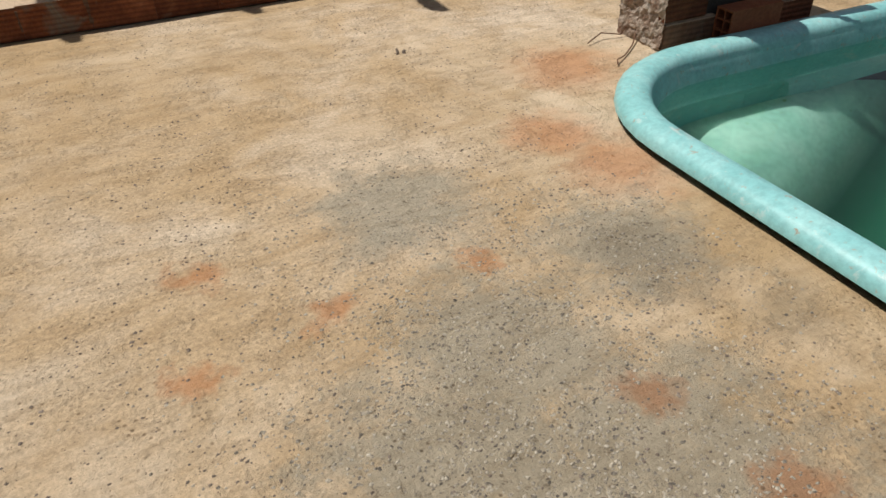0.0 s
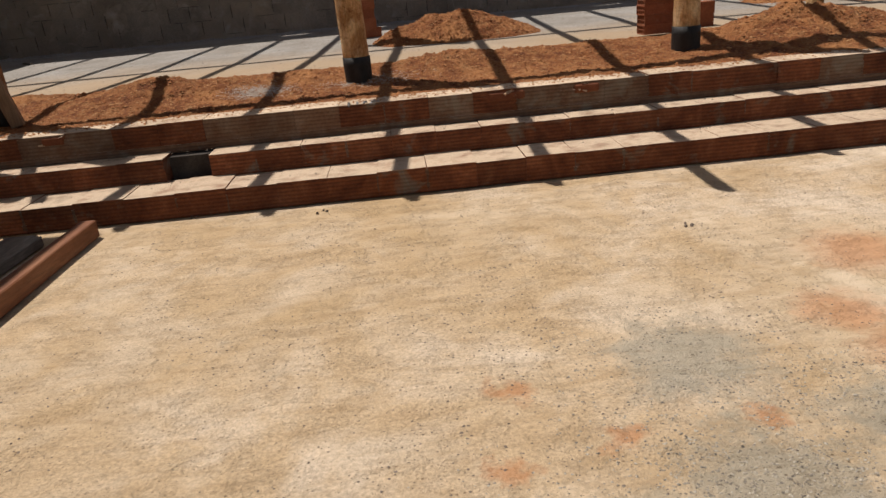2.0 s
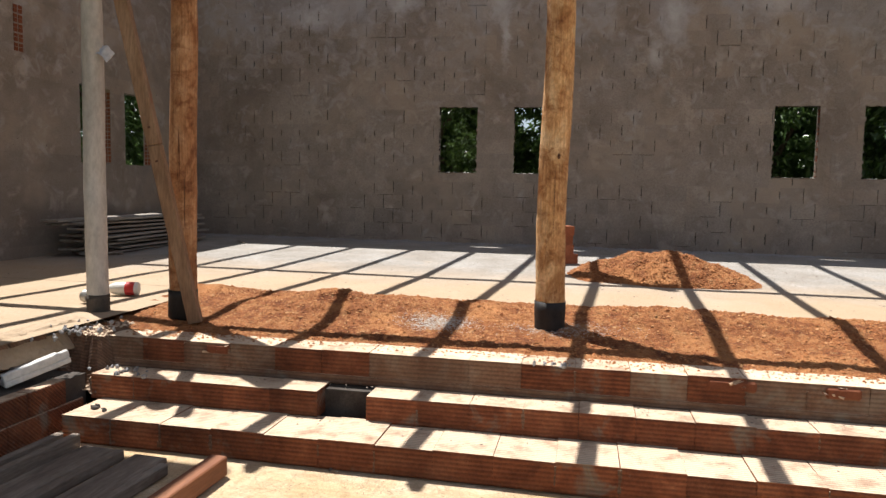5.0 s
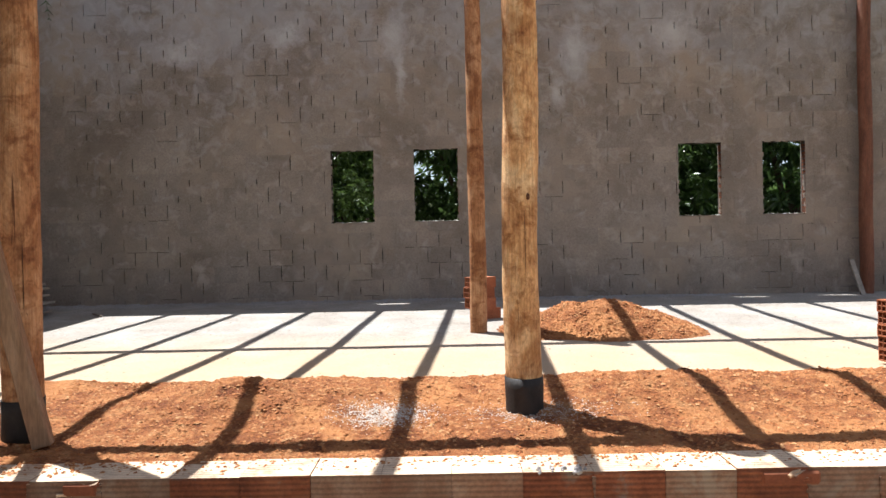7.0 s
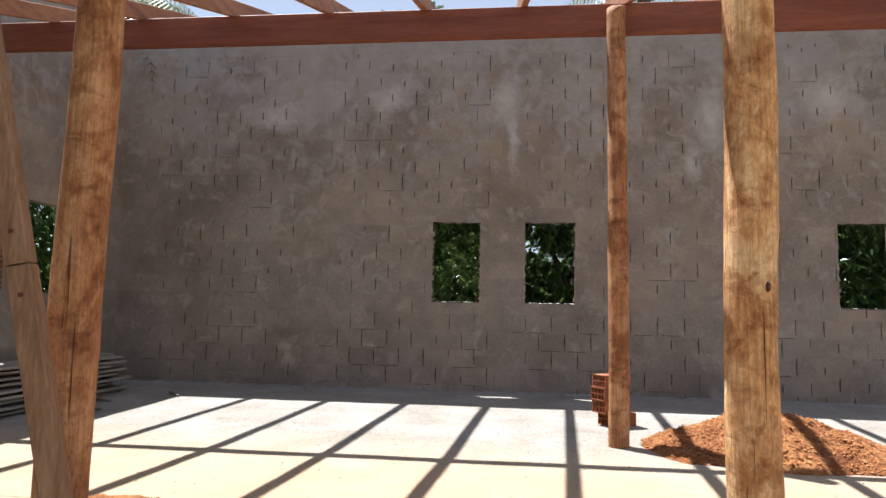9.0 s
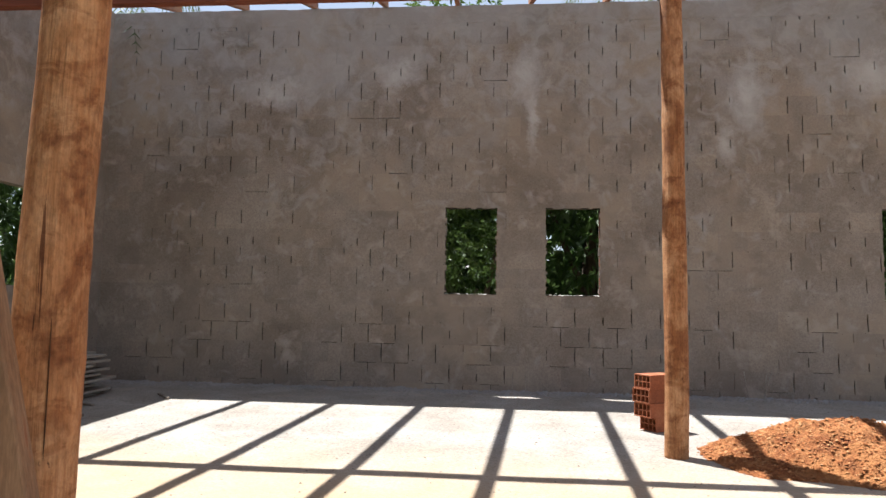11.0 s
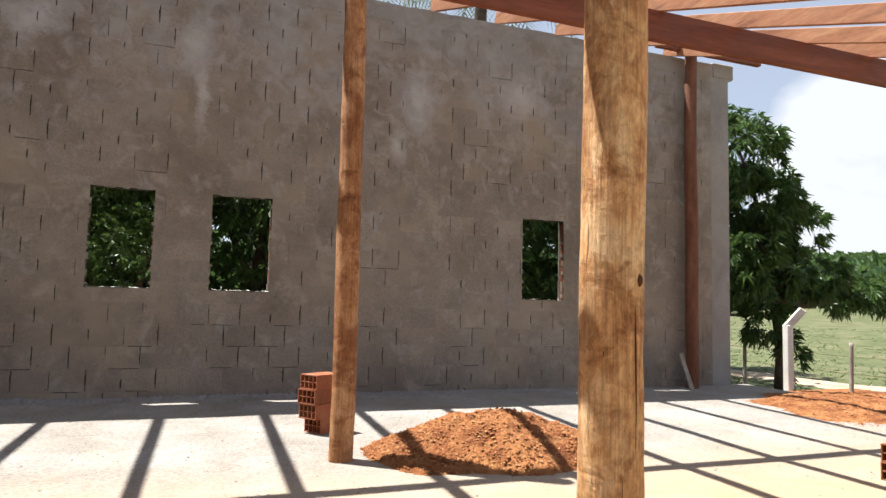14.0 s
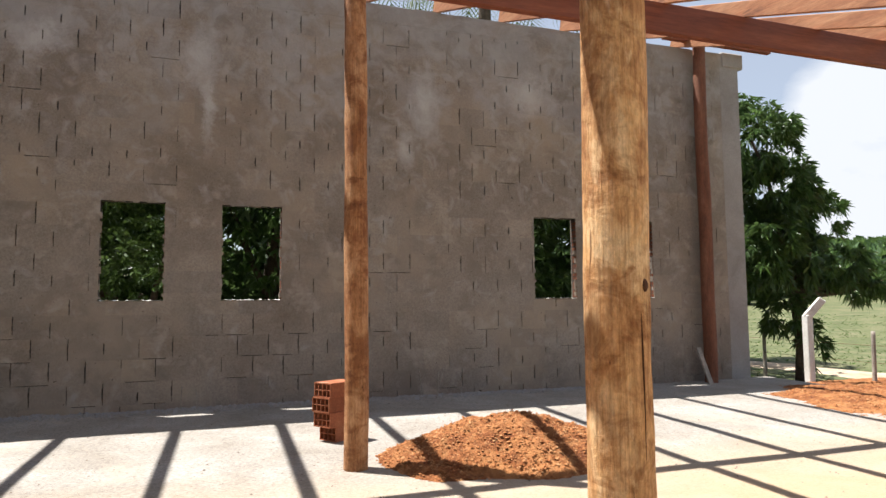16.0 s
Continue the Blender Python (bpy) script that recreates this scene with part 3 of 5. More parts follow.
post("log_post", -0.28, 5.54, 0.50, 2.95, 0.105, 0.10, 1.0)
post("log_post", 2.40, 5.42, 0.50, 2.95, 0.105, 0.10, 2.0)
# left post: the darker log colour stands in for the shade it is in
post("log_post", -2.985, 5.20, 0.50, 2.95, 0.103, 0.088, 3.0, lean=(0.03, 0), mat=M_LOGDARK)
post("log_post", -0.42, 8.52, 0.55, 3.75, 0.085, 0.08, 4.0, tar=False, mat=M_LOGDARK, label="tall peeled log post standing on the slab")
post("log_post", 5.20, 11.42, 0.50, 4.9, 0.09, 0.085, 5.0, tar=False, label="dark reddish log post standing against the block wall", mat=M_REDLOG)
post("log_post", 5.00, 8.00, 0.50, 3.75, 0.095, 0.085, 6.0, tar=False, label="tall peeled log post at the slab's edge")


M_KNOT = surface("knot", [(0.3, (0.05, 0.022, 0.012)), (0.7, (0.12, 0.05, 0.025))], 20, 60, 0.3, 0.8, 0.3, 60)


def knots_on(t, r0, rows):
    """Dark branch scars and drying cracks: (angle, height, half width, half height)."""
    for ang, z, w, h in rows:
        bm = bmesh.new()
        g = bmesh.ops.create_uvsphere(bm, u_segments=12, v_segments=8, radius=1.0)
        for v in g["verts"]:
            v.co = Vector((v.co.x * 0.010, v.co.y * w * (1 + 0.3 * noise.noise(v.co * 2)), v.co.z * h))
        a = radians(ang)
        bmesh.ops.transform(bm, matrix=Matrix.Translation((math.cos(a) * (r0 - 0.001), math.sin(a) * (r0 - 0.001), z)) @ Matrix.Rotation(a, 4, "Z"), verts=bm.verts)
        part("knot" if h < 0.05 else "crack", bm, M_KNOT, t, "dark branch knot" if h < 0.05 else "thin drying crack", smooth=True)


posts = [o for o in bpy.data.objects if o.name.startswith("log_post")]
knots_on(posts[0], 0.103, [(-72, 1.27, 0.012, 0.02), (-138, 1.04, 0.009, 0.022), (-84, 0.95, 0.002, 0.26), (-108, 0.62, 0.0018, 0.2)])
knots_on(posts[1], 0.103, [(-110, 1.3, 0.012, 0.02), (-80, 0.8, 0.0025, 0.25)])
knots_on(posts[2], 0.110, [(-50, 0.9, 0.002, 0.2)])


def beam(name, x0, x1, y0, y1, z0, z1, mat, label):
    return tagged(part(name, boxes((x0, x1, y0, y1, z0, z1), bevel=0.006), mat), label, "beam", "pergola timbers")


beam("beam", -6.75, 6.6, 8.63, 8.71, 4.12, 4.395, M_BEAM, "long reddish sawn timber beam across the posts")
beam("beam", -6.75, 6.6, 5.66, 5.74, 3.20, 3.405, M_BEAM, "long reddish sawn timber beam at the front posts")
beam("beam", 4.6, 6.5, 11.38, 11.46, TOP + 0.02, TOP + 0.2, M_BEAM, "short reddish timber beam on the wall")

RAFTER_SLOPE, RAFTER_SKEW = 0.33, -0.055
RAFTER_AT = 4.40                                    # underside where they cross the middle beam, y = 8.67


def rafter(x, y0=4.68, y1=11.75):
    tilt = math.atan(RAFTER_SLOPE)
    m = Matrix.Translation((x, 8.67, RAFTER_AT)) @ Matrix.Rotation(math.atan(-RAFTER_SKEW), 4, "Z") @ Matrix.Rotation(tilt, 4, "X")
    c = 1 / math.cos(tilt)
    return tagged(part("rafter", boxes((-0.028, 0.028, (y0 - 8.67) * c, (y1 - 8.67) * c, 0, 0.15), bevel=0.004, m=m), M_RAFTER),
                  "orange sawn timber rafter sloping down from the wall", "rafter", "pergola rafters")


for k in range(13):
    rafter(-5.78 + k * 0.912, 4.15 if k == 7 else 4.68)

# ---------------- loose earth heap ----------------
def heap(name, cx, cy, z0, rx, ry, h, label, seed, n=130):
    def hz(x, y):
        d = math.hypot((x - cx) / rx, (y - cy) / ry) * (1 + 0.22 * noise.noise(Vector((x * 1.8, y * 1.8, seed))))
        return z0 - 0.03 + h * max(0, 1 - d ** 1.7) * (1 + 0.14 * fbm(x, y, 5)) + 0.012 * fbm(x, y, 14) + 0.010 * noise.noise(Vector((x * 38, y * 38, seed)))
    return tagged(part(name, grid(cx - rx * 1.25, cx + rx * 1.25, cy - ry * 1.25, cy + ry * 1.25, n, n, hz), M_DIRT, smooth=True), label, "dirt heap")


heap("earth_mound", 0.80, 8.58, UP, 1.12, 0.80, 0.33, "heap of loose red earth on the slab", 1)
heap("earth_mound", 6.25, 9.55, 0.59, 1.7, 1.5, 0.15, "spread heap of red earth at the slab's edge", 5)

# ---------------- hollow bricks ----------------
# dark colour for boxes that stand for the shade inside brick holes
M_HOLE_SHADE = surface("hole_shade", [(0.3, (0.14, 0.045, 0.022)), (0.7, (0.22, 0.075, 0.035))], 8, 50, 0.3, 0.95, 0.2, 60)


def ribbed(name, stops, per_piece=0.3, amount=0.7, mortar=0.0, dusty=False):
    m = surface(name, stops, 5, 55, 0.35, 0.88, 0, 60, per_piece=per_piece,
                stains=[(4.5, 0.60 - mortar, 0.72 - mortar, (0.26, 0.20, 0.15), 4), (14, 0.66, 0.74, (0.2, 0.1, 0.06), 2)])
    nt = m.node_tree
    pos = nt.nodes.new("ShaderNodeNewGeometry").outputs["Position"]
    sep = nt.nodes.new("ShaderNodeSeparateXYZ")
    nt.links.new(pos, sep.inputs[0])
    if dusty:       # upper faces painted paler by normal: cement dust and sun on the tops
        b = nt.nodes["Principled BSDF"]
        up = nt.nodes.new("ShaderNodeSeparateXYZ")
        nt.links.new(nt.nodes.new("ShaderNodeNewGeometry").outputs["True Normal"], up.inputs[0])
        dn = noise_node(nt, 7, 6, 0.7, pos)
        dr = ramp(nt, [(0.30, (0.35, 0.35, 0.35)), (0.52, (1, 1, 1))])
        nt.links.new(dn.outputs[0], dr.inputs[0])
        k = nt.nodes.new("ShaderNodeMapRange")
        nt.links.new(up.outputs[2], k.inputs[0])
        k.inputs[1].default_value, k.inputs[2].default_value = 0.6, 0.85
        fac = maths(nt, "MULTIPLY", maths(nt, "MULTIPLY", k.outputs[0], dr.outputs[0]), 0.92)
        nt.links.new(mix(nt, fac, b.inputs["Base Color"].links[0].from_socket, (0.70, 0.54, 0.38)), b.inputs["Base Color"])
    wave = maths(nt, "SINE", maths(nt, "MULTIPLY", maths(nt, "ADD", sep.outputs[1], sep.outputs[2]), 250.0), 0)
    groove = nt.nodes.new("ShaderNodeMapRange")      # shade of the grooves between the ribs, drawn in as darker lines
    nt.links.new(maths(nt, "ADD", wave, maths(nt, "MULTIPLY", noise_node(nt, 9, 4, 0.7, pos).outputs[0], 1.2)), groove.inputs[0])
    groove.inputs[1].default_value, groove.inputs[2].default_value, groove.inputs[3].default_value, groove.inputs[4].default_value = -0.1, 0.9, 0.74, 1.0
    bc = nt.nodes["Principled BSDF"].inputs["Base Color"]
    nt.links.new(mix(nt, 1.0, bc.links[0].from_socket, groove.outputs[0], "MULTIPLY"), bc)
    n = noise_node(nt, 60, 5, 0.7, pos)
    h = maths(nt, "ADD", maths(nt, "MULTIPLY", wave, 0.35), n.outputs[0])
    bp = nt.nodes.new("ShaderNodeBump")
    bp.inputs["Strength"].default_value = amount
    bp.inputs["Distance"].default_value = 0.010
    nt.links.new(h, bp.inputs["Height"])
    nt.links.new(bp.outputs[0], nt.nodes["Principled BSDF"].inputs["Normal"])
    return m


RED = [(0.32, (0.17, 0.054, 0.024)), (0.5, (0.29, 0.095, 0.041)), (0.68, (0.40, 0.155, 0.075))]
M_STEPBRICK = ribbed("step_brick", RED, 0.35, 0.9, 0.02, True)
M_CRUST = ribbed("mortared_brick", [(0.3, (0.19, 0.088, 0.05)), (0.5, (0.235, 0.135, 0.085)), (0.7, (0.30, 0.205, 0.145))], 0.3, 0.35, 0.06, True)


def hollow_mesh(L, W, H, cols, rows):
    """A hollow clay block with its holes running along x: skin and webs."""
    bm = bmesh.new()
    t = 0.009
    add_box(bm, 0, L, 0, W, 0, t)
    add_box(bm, 0, L, 0, W, H - t, H)
    add_box(bm, 0, L, 0, t, t, H - t)
    add_box(bm, 0, L, W - t, W, t, H - t)
    for k in range(1, cols):
        y = W * k / cols
        add_box(bm, 0.002, L - 0.002, y - t / 2.4, y + t / 2.4, t, H - t)
    for k in range(1, rows):
        z = H * k / rows
        add_box(bm, 0.003, L - 0.003, t, W - t, z - t / 2.4, z + t / 2.4)
    add_box(bm, L * 0.45, L * 0.55, t, W - t, t, H - t)
    return bm


BLOCK8 = shell("block", hollow_mesh(0.30, 0.20, 0.12, 4, 2), M_BRICK)
BLOCK9 = shell("block", hollow_mesh(0.30, 0.19, 0.0875, 4, 2), M_BRICK)
BLOCK6 = shell("block", hollow_mesh(0.30, 0.15, 0.10, 3, 2), M_BRICK)


def brick_at(mesh, x, y, z, rz=0, rx=0, ry=0, label="loose red hollow clay brick", group="", parent=None):
    ob = new("hollow_brick", mesh)
    ob.matrix_world = pose(x, y, z, rx, ry, rz)
    return tagged(ob, label, "brick", group)


for k, (dx, dy, rz) in enumerate(((0.055, 0.04, 31), (0.0, 0.0, 32), (-0.01, 0.005, 33), (0.0, 0.0, 31))):
    brick_at(BLOCK8, -0.43 + dx, 9.38 + dy, slab_z(-0.4, 9.4) + 0.003 + k * 0.1205, rz, label="hollow clay brick stacked behind a log post", group="brick pile by the rear post")
for k in range(5):
    brick_at(BLOCK9, 2.385 + 0.004 * (k % 2), 6.36 + 0.003 * k, 0.60 + k * 0.088, 2 + (k % 3) * 0.7, label="hollow clay brick in a neat stack on the slab", group="brick stack by the front post")
brick_at(BLOCK8, 2.98, 6.85, slab_z(3, 6.9), 4, label="hollow clay brick lying alone on the slab")
brick_at(BLOCK8, 2.98, 6.85, slab_z(3, 6.9) + 0.1205, 2, label="hollow clay brick lying on another")

# ---------------- step bricks ----------------
def box_mesh(name, lx, ly, lz, mat, bevel=0.006):
    return shell(name, boxes((-lx / 2, lx / 2, 0, ly, 0, lz), bevel=bevel), mat)


rng = random.Random(4)


def lay_step(step, y, z0, h, depth, x0, x1, length, crust, gaps=()):
    meshes = [(box_mesh("brick", length - g, depth + d, h + v, mt, 0.0015), mt) for g, d, v, mt in
              ((0.001, 0, 0, M_STEPBRICK), (0.003, 0.004, 0.003, M_STEPBRICK), (0.0, 0.002, -0.003, M_STEPBRICK), (0.001, 0.006, 0.002, M_CRUST), (0.001, 0.003, -0.002, M_CRUST))]
    x, smear = x0, bmesh.new()
    while x < x1:
        c = x + length / 2
        if not any(a < c < b for a, b in gaps):
            ob = new("brick", meshes[rng.randrange(3) if rng.random() > crust else 3 + rng.randrange(2)][0])
            ob.parent = step
            ob.location = (c, y - 0.004 * rng.random(), z0)
            ob.rotation_euler = (rng.uniform(-0.01, 0.01), rng.uniform(-0.006, 0.006), rng.uniform(-0.006, 0.006))
            if rng.random() < 0.5:
                w, hh = rng.uniform(0.006, 0.018), h * rng.uniform(0.35, 0.95)
                zb = z0 + (h - hh) * rng.random()
                for q in range(4):
                    dw = w * rng.uniform(0.5, 1.3)
                    add_box(smear, x - dw / 2 + rng.uniform(-0.004, 0.004), x + dw / 2, y - 0.0065, y + 0.01, zb + hh * q / 4, zb + hh * (q + 1) / 4)
        x += length
    part("joint_mortar", smear, M_CRUST, step, "grey mortar squeezed out of the joints")


step1, step2, step3 = (bpy.data.objects[n] for n in ("step_1", "step_2", "step_3"))
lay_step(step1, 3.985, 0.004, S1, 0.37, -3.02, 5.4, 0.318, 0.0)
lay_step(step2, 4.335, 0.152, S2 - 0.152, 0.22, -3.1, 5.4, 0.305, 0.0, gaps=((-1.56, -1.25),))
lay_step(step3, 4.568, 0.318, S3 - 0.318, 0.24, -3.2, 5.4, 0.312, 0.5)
# mortar bed smeared under the top course
tagged(part("mortar_lip", boxes((-3.1, 5.4, 4.561, 4.60, 0.305, 0.36)), M_CRUST, step3), "grey mortar band")


def shard_pile(name, x, y, z, n, spread, size, mat, label, category, seed, flat=0.6):
    r = random.Random(seed)
    bm = bmesh.new()
    for _ in range(n):
        s = size * r.uniform(0.35, 1.0)
        px, py = r.gauss(0, spread[0]), r.gauss(0, spread[1])
        g = bmesh.ops.create_icosphere(bm, subdivisions=1, radius=s, matrix=Matrix.LocRotScale((px, py, s * flat * 0.4), Euler((r.random() * 6, r.random() * 6, r.random() * 6)), (1, r.uniform(0.5, 1), flat)))
        for v in g["verts"]:
            v.co += Vector((r.uniform(-1, 1), r.uniform(-1, 1), r.uniform(-1, 1))) * s * 0.22
    ob = part(name, bm, mat)
    ob.location = (x, y, z)
    return tagged(ob, label, category)


# broken tops along the top step
for k, (x, w) in enumerate(((-2.35, 0.08), (0.78, 0.13), (1.35, 0.09))):
    # solid dark box, proud of the face, paints the shade of a cavity
    ob = part("broken_hole", boxes((x - w, x + w, 4.556, 4.66, S3 - 0.075, S3 - 0.012), bevel=0.012), M_HOLE_SHADE, step3, "dark box painted as the shade in a broken brick")
    sr = random.Random(k + 40)
    for j in range(4):
        q = sr.uniform(0.02, 0.05)
        part("shard", boxes((-q, q, 0, sr.uniform(0.02, 0.06), 0, sr.uniform(0.006, 0.014)), m=pose(x + sr.uniform(-w, w) * 0.8, 4.562, S3 - sr.uniform(0.02, 0.07), sr.uniform(-5, 25), sr.uniform(-25, 25), sr.uniform(-30, 30))), M_STEPBRICK if j % 2 else M_STEPTOP, step3, "broken brick shard")

# left return of the steps
ret = tagged(part("step_return", boxes((-3.42, -3.16, 2.4, 4.36, -0.02, S2 - 0.01), (-3.6, -3.42, 2.4, 4.6, -0.02, UP - 0.03)), M_JOINT), "brick return wall beside the sunken court", "step", kind="structure")
for lvl, (xx, z0, h) in enumerate(((-3.15, 0.004, 0.155), (-3.15, 0.163, 0.15), (-3.41, 0.32, 0.235))):
    me = box_mesh("brick", 0.295, 0.09, h, M_STEPBRICK if lvl < 2 else M_CRUST, 0.005)
    for k in range(6):
        ob = new("brick", me)
        ob.parent = ret
        ob.matrix_world = pose(xx - 0.002 * (k % 2) + 0.0, 4.18 - 0.3 * k - (0.15 if lvl == 1 else 0), z0, 0, 0, 90)
tagged(part("mortar_edge", grid(-3.62, -3.34, 2.4, 4.75, 14, 90, lambda x, y: UP + 0.003 + 0.018 * fbm(x, y, 9) * (x > -3.58) - max(0, x + 3.45) * 1.4), M_SLAB, smooth=False), "crumbled mortar along the slab's edge", "mortar", kind="structure")
def corner_z(x, y):
    edge = min(1, max(0, (y - 4.40 + 0.05 * fbm(x, y, 6)) / 0.10)) * min(1, max(0, (-3.10 - x + 0.03 * fbm(y, x, 6)) / 0.06))
    return 0.20 + 0.33 * edge + 0.03 * fbm(x, y, 9) + 0.012 * fbm(x, y, 30)


tagged(part("mortar_corner", grid(-3.56, -3.06, 4.32, 4.92, 60, 66, corner_z), M_CRUST), "rough mass of mortar at the corner of the steps", "mortar", kind="structure")
shard_pile("rubble", -0.2, 4.60, S3 - 0.004, 16, (0.10, 0.02), 0.022, M_CAP, "crumbled pale mortar on the top step", "rubble", 13)
shard_pile("rubble", -3.02, 4.42, S2 + 0.0, 22, (0.16, 0.06), 0.024, M_CAP, "crumbs of broken mortar on the step", "rubble", 3)
shard_pile("rubble", -3.3, 4.45, UP - 0.01, 40, (0.12, 0.2), 0.022, M_CAP, "crumbled cement along the slab's edge", "rubble", 5)
shard_pile("rubble", -2.85, 4.1, S1 + 0.003, 3, (0.05, 0.03), 0.05, M_JOINT, "lump of mortar on the low step", "rubble", 8)

# ---------------- timbers lying on the court ----------------
tagged(part("timber_beam", boxes((-0.045, 0.05, -2.6, 0, 0, 0.105), bevel=0.006, m=pose(-1.895, 3.77, 0.008, 0, 0, -1.5)), M_TIMBER), "reddish sawn timber beam lying on the court", "beam")
M_OLDWOOD = surface("old_formwork", [(0.3, (0.11, 0.08, 0.06)), (0.5, (0.20, 0.155, 0.12)), (0.7, (0.30, 0.25, 0.20))], 3, 30, 0.45, 0.85, 0.4, 40, stretch=(3, 0.4, 3))
M_GREYWOOD = surface("grey_board", [(0.3, (0.22, 0.19, 0.16)), (0.5, (0.31, 0.275, 0.235)), (0.75, (0.40, 0.36, 0.31))], 3, 30, 0.45, 0.85, 0.35, 40, stretch=(3, 0.5, 3))
for k, (x, w, h, rz, mat, y1) in enumerate(((-2.99, 0.05, 0.07, -1, M_OLDWOOD, 3.93), (-2.87, 0.05, 0.08, -1.2, M_OLDWOOD, 3.92), (-2.70, 0.2, 0.03, -2.0, M_OLDWOOD, 3.88), (-2.52, 0.06, 0.055, -2.2, M_OLDWOOD, 3.82), (-2.34, 0.2, 0.03, -2.6, M_OLDWOOD, 3.84), (-2.17, 0.05, 0.06, -3.0, M_OLDWOOD, 3.7))):
    tagged(part("plank", boxes((-w / 2, w / 2, -2.7, 0, 0, h), bevel=0.004, m=pose(x, y1, 0.008, 0, 0, rz)), mat), "weathered plank lying in the shade on the court", "plank", "planks beside the steps")

# white block, tin, bottle
bm = boxes((-0.19, 0.19, -0.05, 0.05, 0, 0.035), (-0.19, 0.19, -0.05, -0.02, 0.035, 0.085), (-0.17, 0.15, 0.015, 0.05, 0.035, 0.07), bevel=0.006)
wb = tagged(part("concrete_block", bm, M_WHITE), "whitewashed concrete post stub leaning on the step corner", "block")
wb.matrix_world = pose(-3.27, 4.08, S2 + 0.05, 0, -14, 62)
M_TIN = surface("tin", [(0.3, (0.35, 0.33, 0.3)), (0.7, (0.55, 0.53, 0.5))], 8, 40, 0.3, 0.4, 0.1, 40, metal=0.8)


def turned(profile, n=20):
    bm = bmesh.new()
    rings = [[bm.verts.new((r * math.cos(2 * math.pi * i / n), r * math.sin(2 * math.pi * i / n), z)) for i in range(n)] for r, z in profile]
    for a, b in zip(rings, rings[1:]):
        for i in range(n):
            bm.faces.new((a[i], a[(i + 1) % n], b[(i + 1) % n], b[i]))
    bm.faces.new(rings[0][::-1])
    bm.faces.new(rings[-1])
    return bm


tin = thing("tin_can", -3.9, 5.3, UP + 0.05, "rusty tin can lying on its side on the slab", "can")
part("body", turned([(0.05, 0), (0.05, 0.004), (0.047, 0.008), (0.047, 0.10), (0.05, 0.105), (0.05, 0.11), (0.044, 0.11), (0.044, 0.02)]), M_TIN, tin, smooth=True)
tin.rotation_euler = (radians(90), 0, radians(60))
M_CLEAR = surface("clouded_plastic", [(0.3, (0.62, 0.60, 0.56)), (0.7, (0.72, 0.70, 0.66))], 6, 40, 0.2, 0.35, 0.1, 40)
M_REDCAP = surface("red_label", [(0.3, (0.45, 0.03, 0.03)), (0.7, (0.55, 0.05, 0.045))], 6, 40, 0.2, 0.5, 0.0, 40)
bottle = thing("plastic_bottle", -3.72, 5.72, UP + 0.06, "crushed clear plastic bottle with red label on the slab", "bottle")
part("body", turned([(0.03, 0), (0.055, 0.01), (0.055, 0.17), (0.05, 0.2), (0.03, 0.25), (0.016, 0.27), (0.016, 0.29)]), M_CLEAR, bottle, smooth=True)
part("label_band", turned([(0.0565, 0.03), (0.057, 0.035), (0.057, 0.10), (0.0565, 0.105)]), M_REDCAP, bottle, "red paper label", smooth=True)
bottle.rotation_euler = (radians(90), 0, radians(-75))

M_PROP = surface("prop_timber", [(0.3, (0.20, 0.11, 0.06)), (0.5, (0.29, 0.175, 0.10)), (0.72, (0.38, 0.25, 0.16))], 3, 26, 0.45, 0.75, 0.4, 40, stretch=(3, 3, 0.4), stains=[(3, 0.62, 0.7, (0.24, 0.10, 0.05), 5)])
# white pole with a rag, leaning prop
M_PALEPOLE = surface("pale_pole", [(0.3, (0.44, 0.41, 0.37)), (0.5, (0.55, 0.52, 0.48)), (0.75, (0.62, 0.60, 0.57))], 2.5, 26, 0.3, 0.7, 0.3, 30, stretch=(1, 1, 0.4))
pole = thing("pale_post", -3.585, 5.04, UP - 0.04, "slender pale whitewashed post with dirty foot", "post")
part("shaft", log_mesh("shaft", M_PALEPOLE, 2.75, 0.077, 0.071, (-0.005, 0), 7.0, 0.005), M_PALEPOLE, pole, smooth=True)
part("dirty_foot", log_mesh("dirty_foot", M_JOINT, 0.16, 0.081, 0.081, (0, 0), 7.0), M_JOINT, pole, "cement-stained foot", smooth=True)
M_RAG = surface("rag", [(0.3, (0.42, 0.47, 0.55)), (0.7, (0.62, 0.66, 0.72))], 8, 30, 0.3, 0.6, 0.3, 40)
rag = part("rag", grid(-0.05, 0.06, -0.05, 0.05, 10, 8, lambda x, y: 0.02 * fbm(x, y, 30) - 1.1 * abs(x) * 0.6), M_RAG, smooth=True)
tagged(rag, "small pale blue rag tied to the pale post", "rag")
rag.matrix_world = pose(-3.485, 5.02, 2.47, 60, 30, 20)
prop = thing("timber_prop", -2.80, 5.06, 0.52, "weathered sawn timber prop leaning on a log post", "prop")
part("lower_strut", boxes((-0.045, 0.045, -0.04, 0.04, 0, 1.30), bevel=0.006, m=pose(0, 0, 0, 0, -12.0, 14)), M_PROP, prop)
part("upper_strut", boxes((-0.046, 0.044, -0.041, 0.039, 1.304, 2.75), bevel=0.006, m=pose(0, 0, 0, 0, -12.0, 14)), M_PROP, prop)
for zz in (1.18, 1.42):
    part("nail", boxes((-0.008, 0.008, -0.046, -0.040, zz, zz + 0.014), m=pose(0, 0, 0, 0, -12.0, 14)), M_KNOT, prop, "dark nail head")

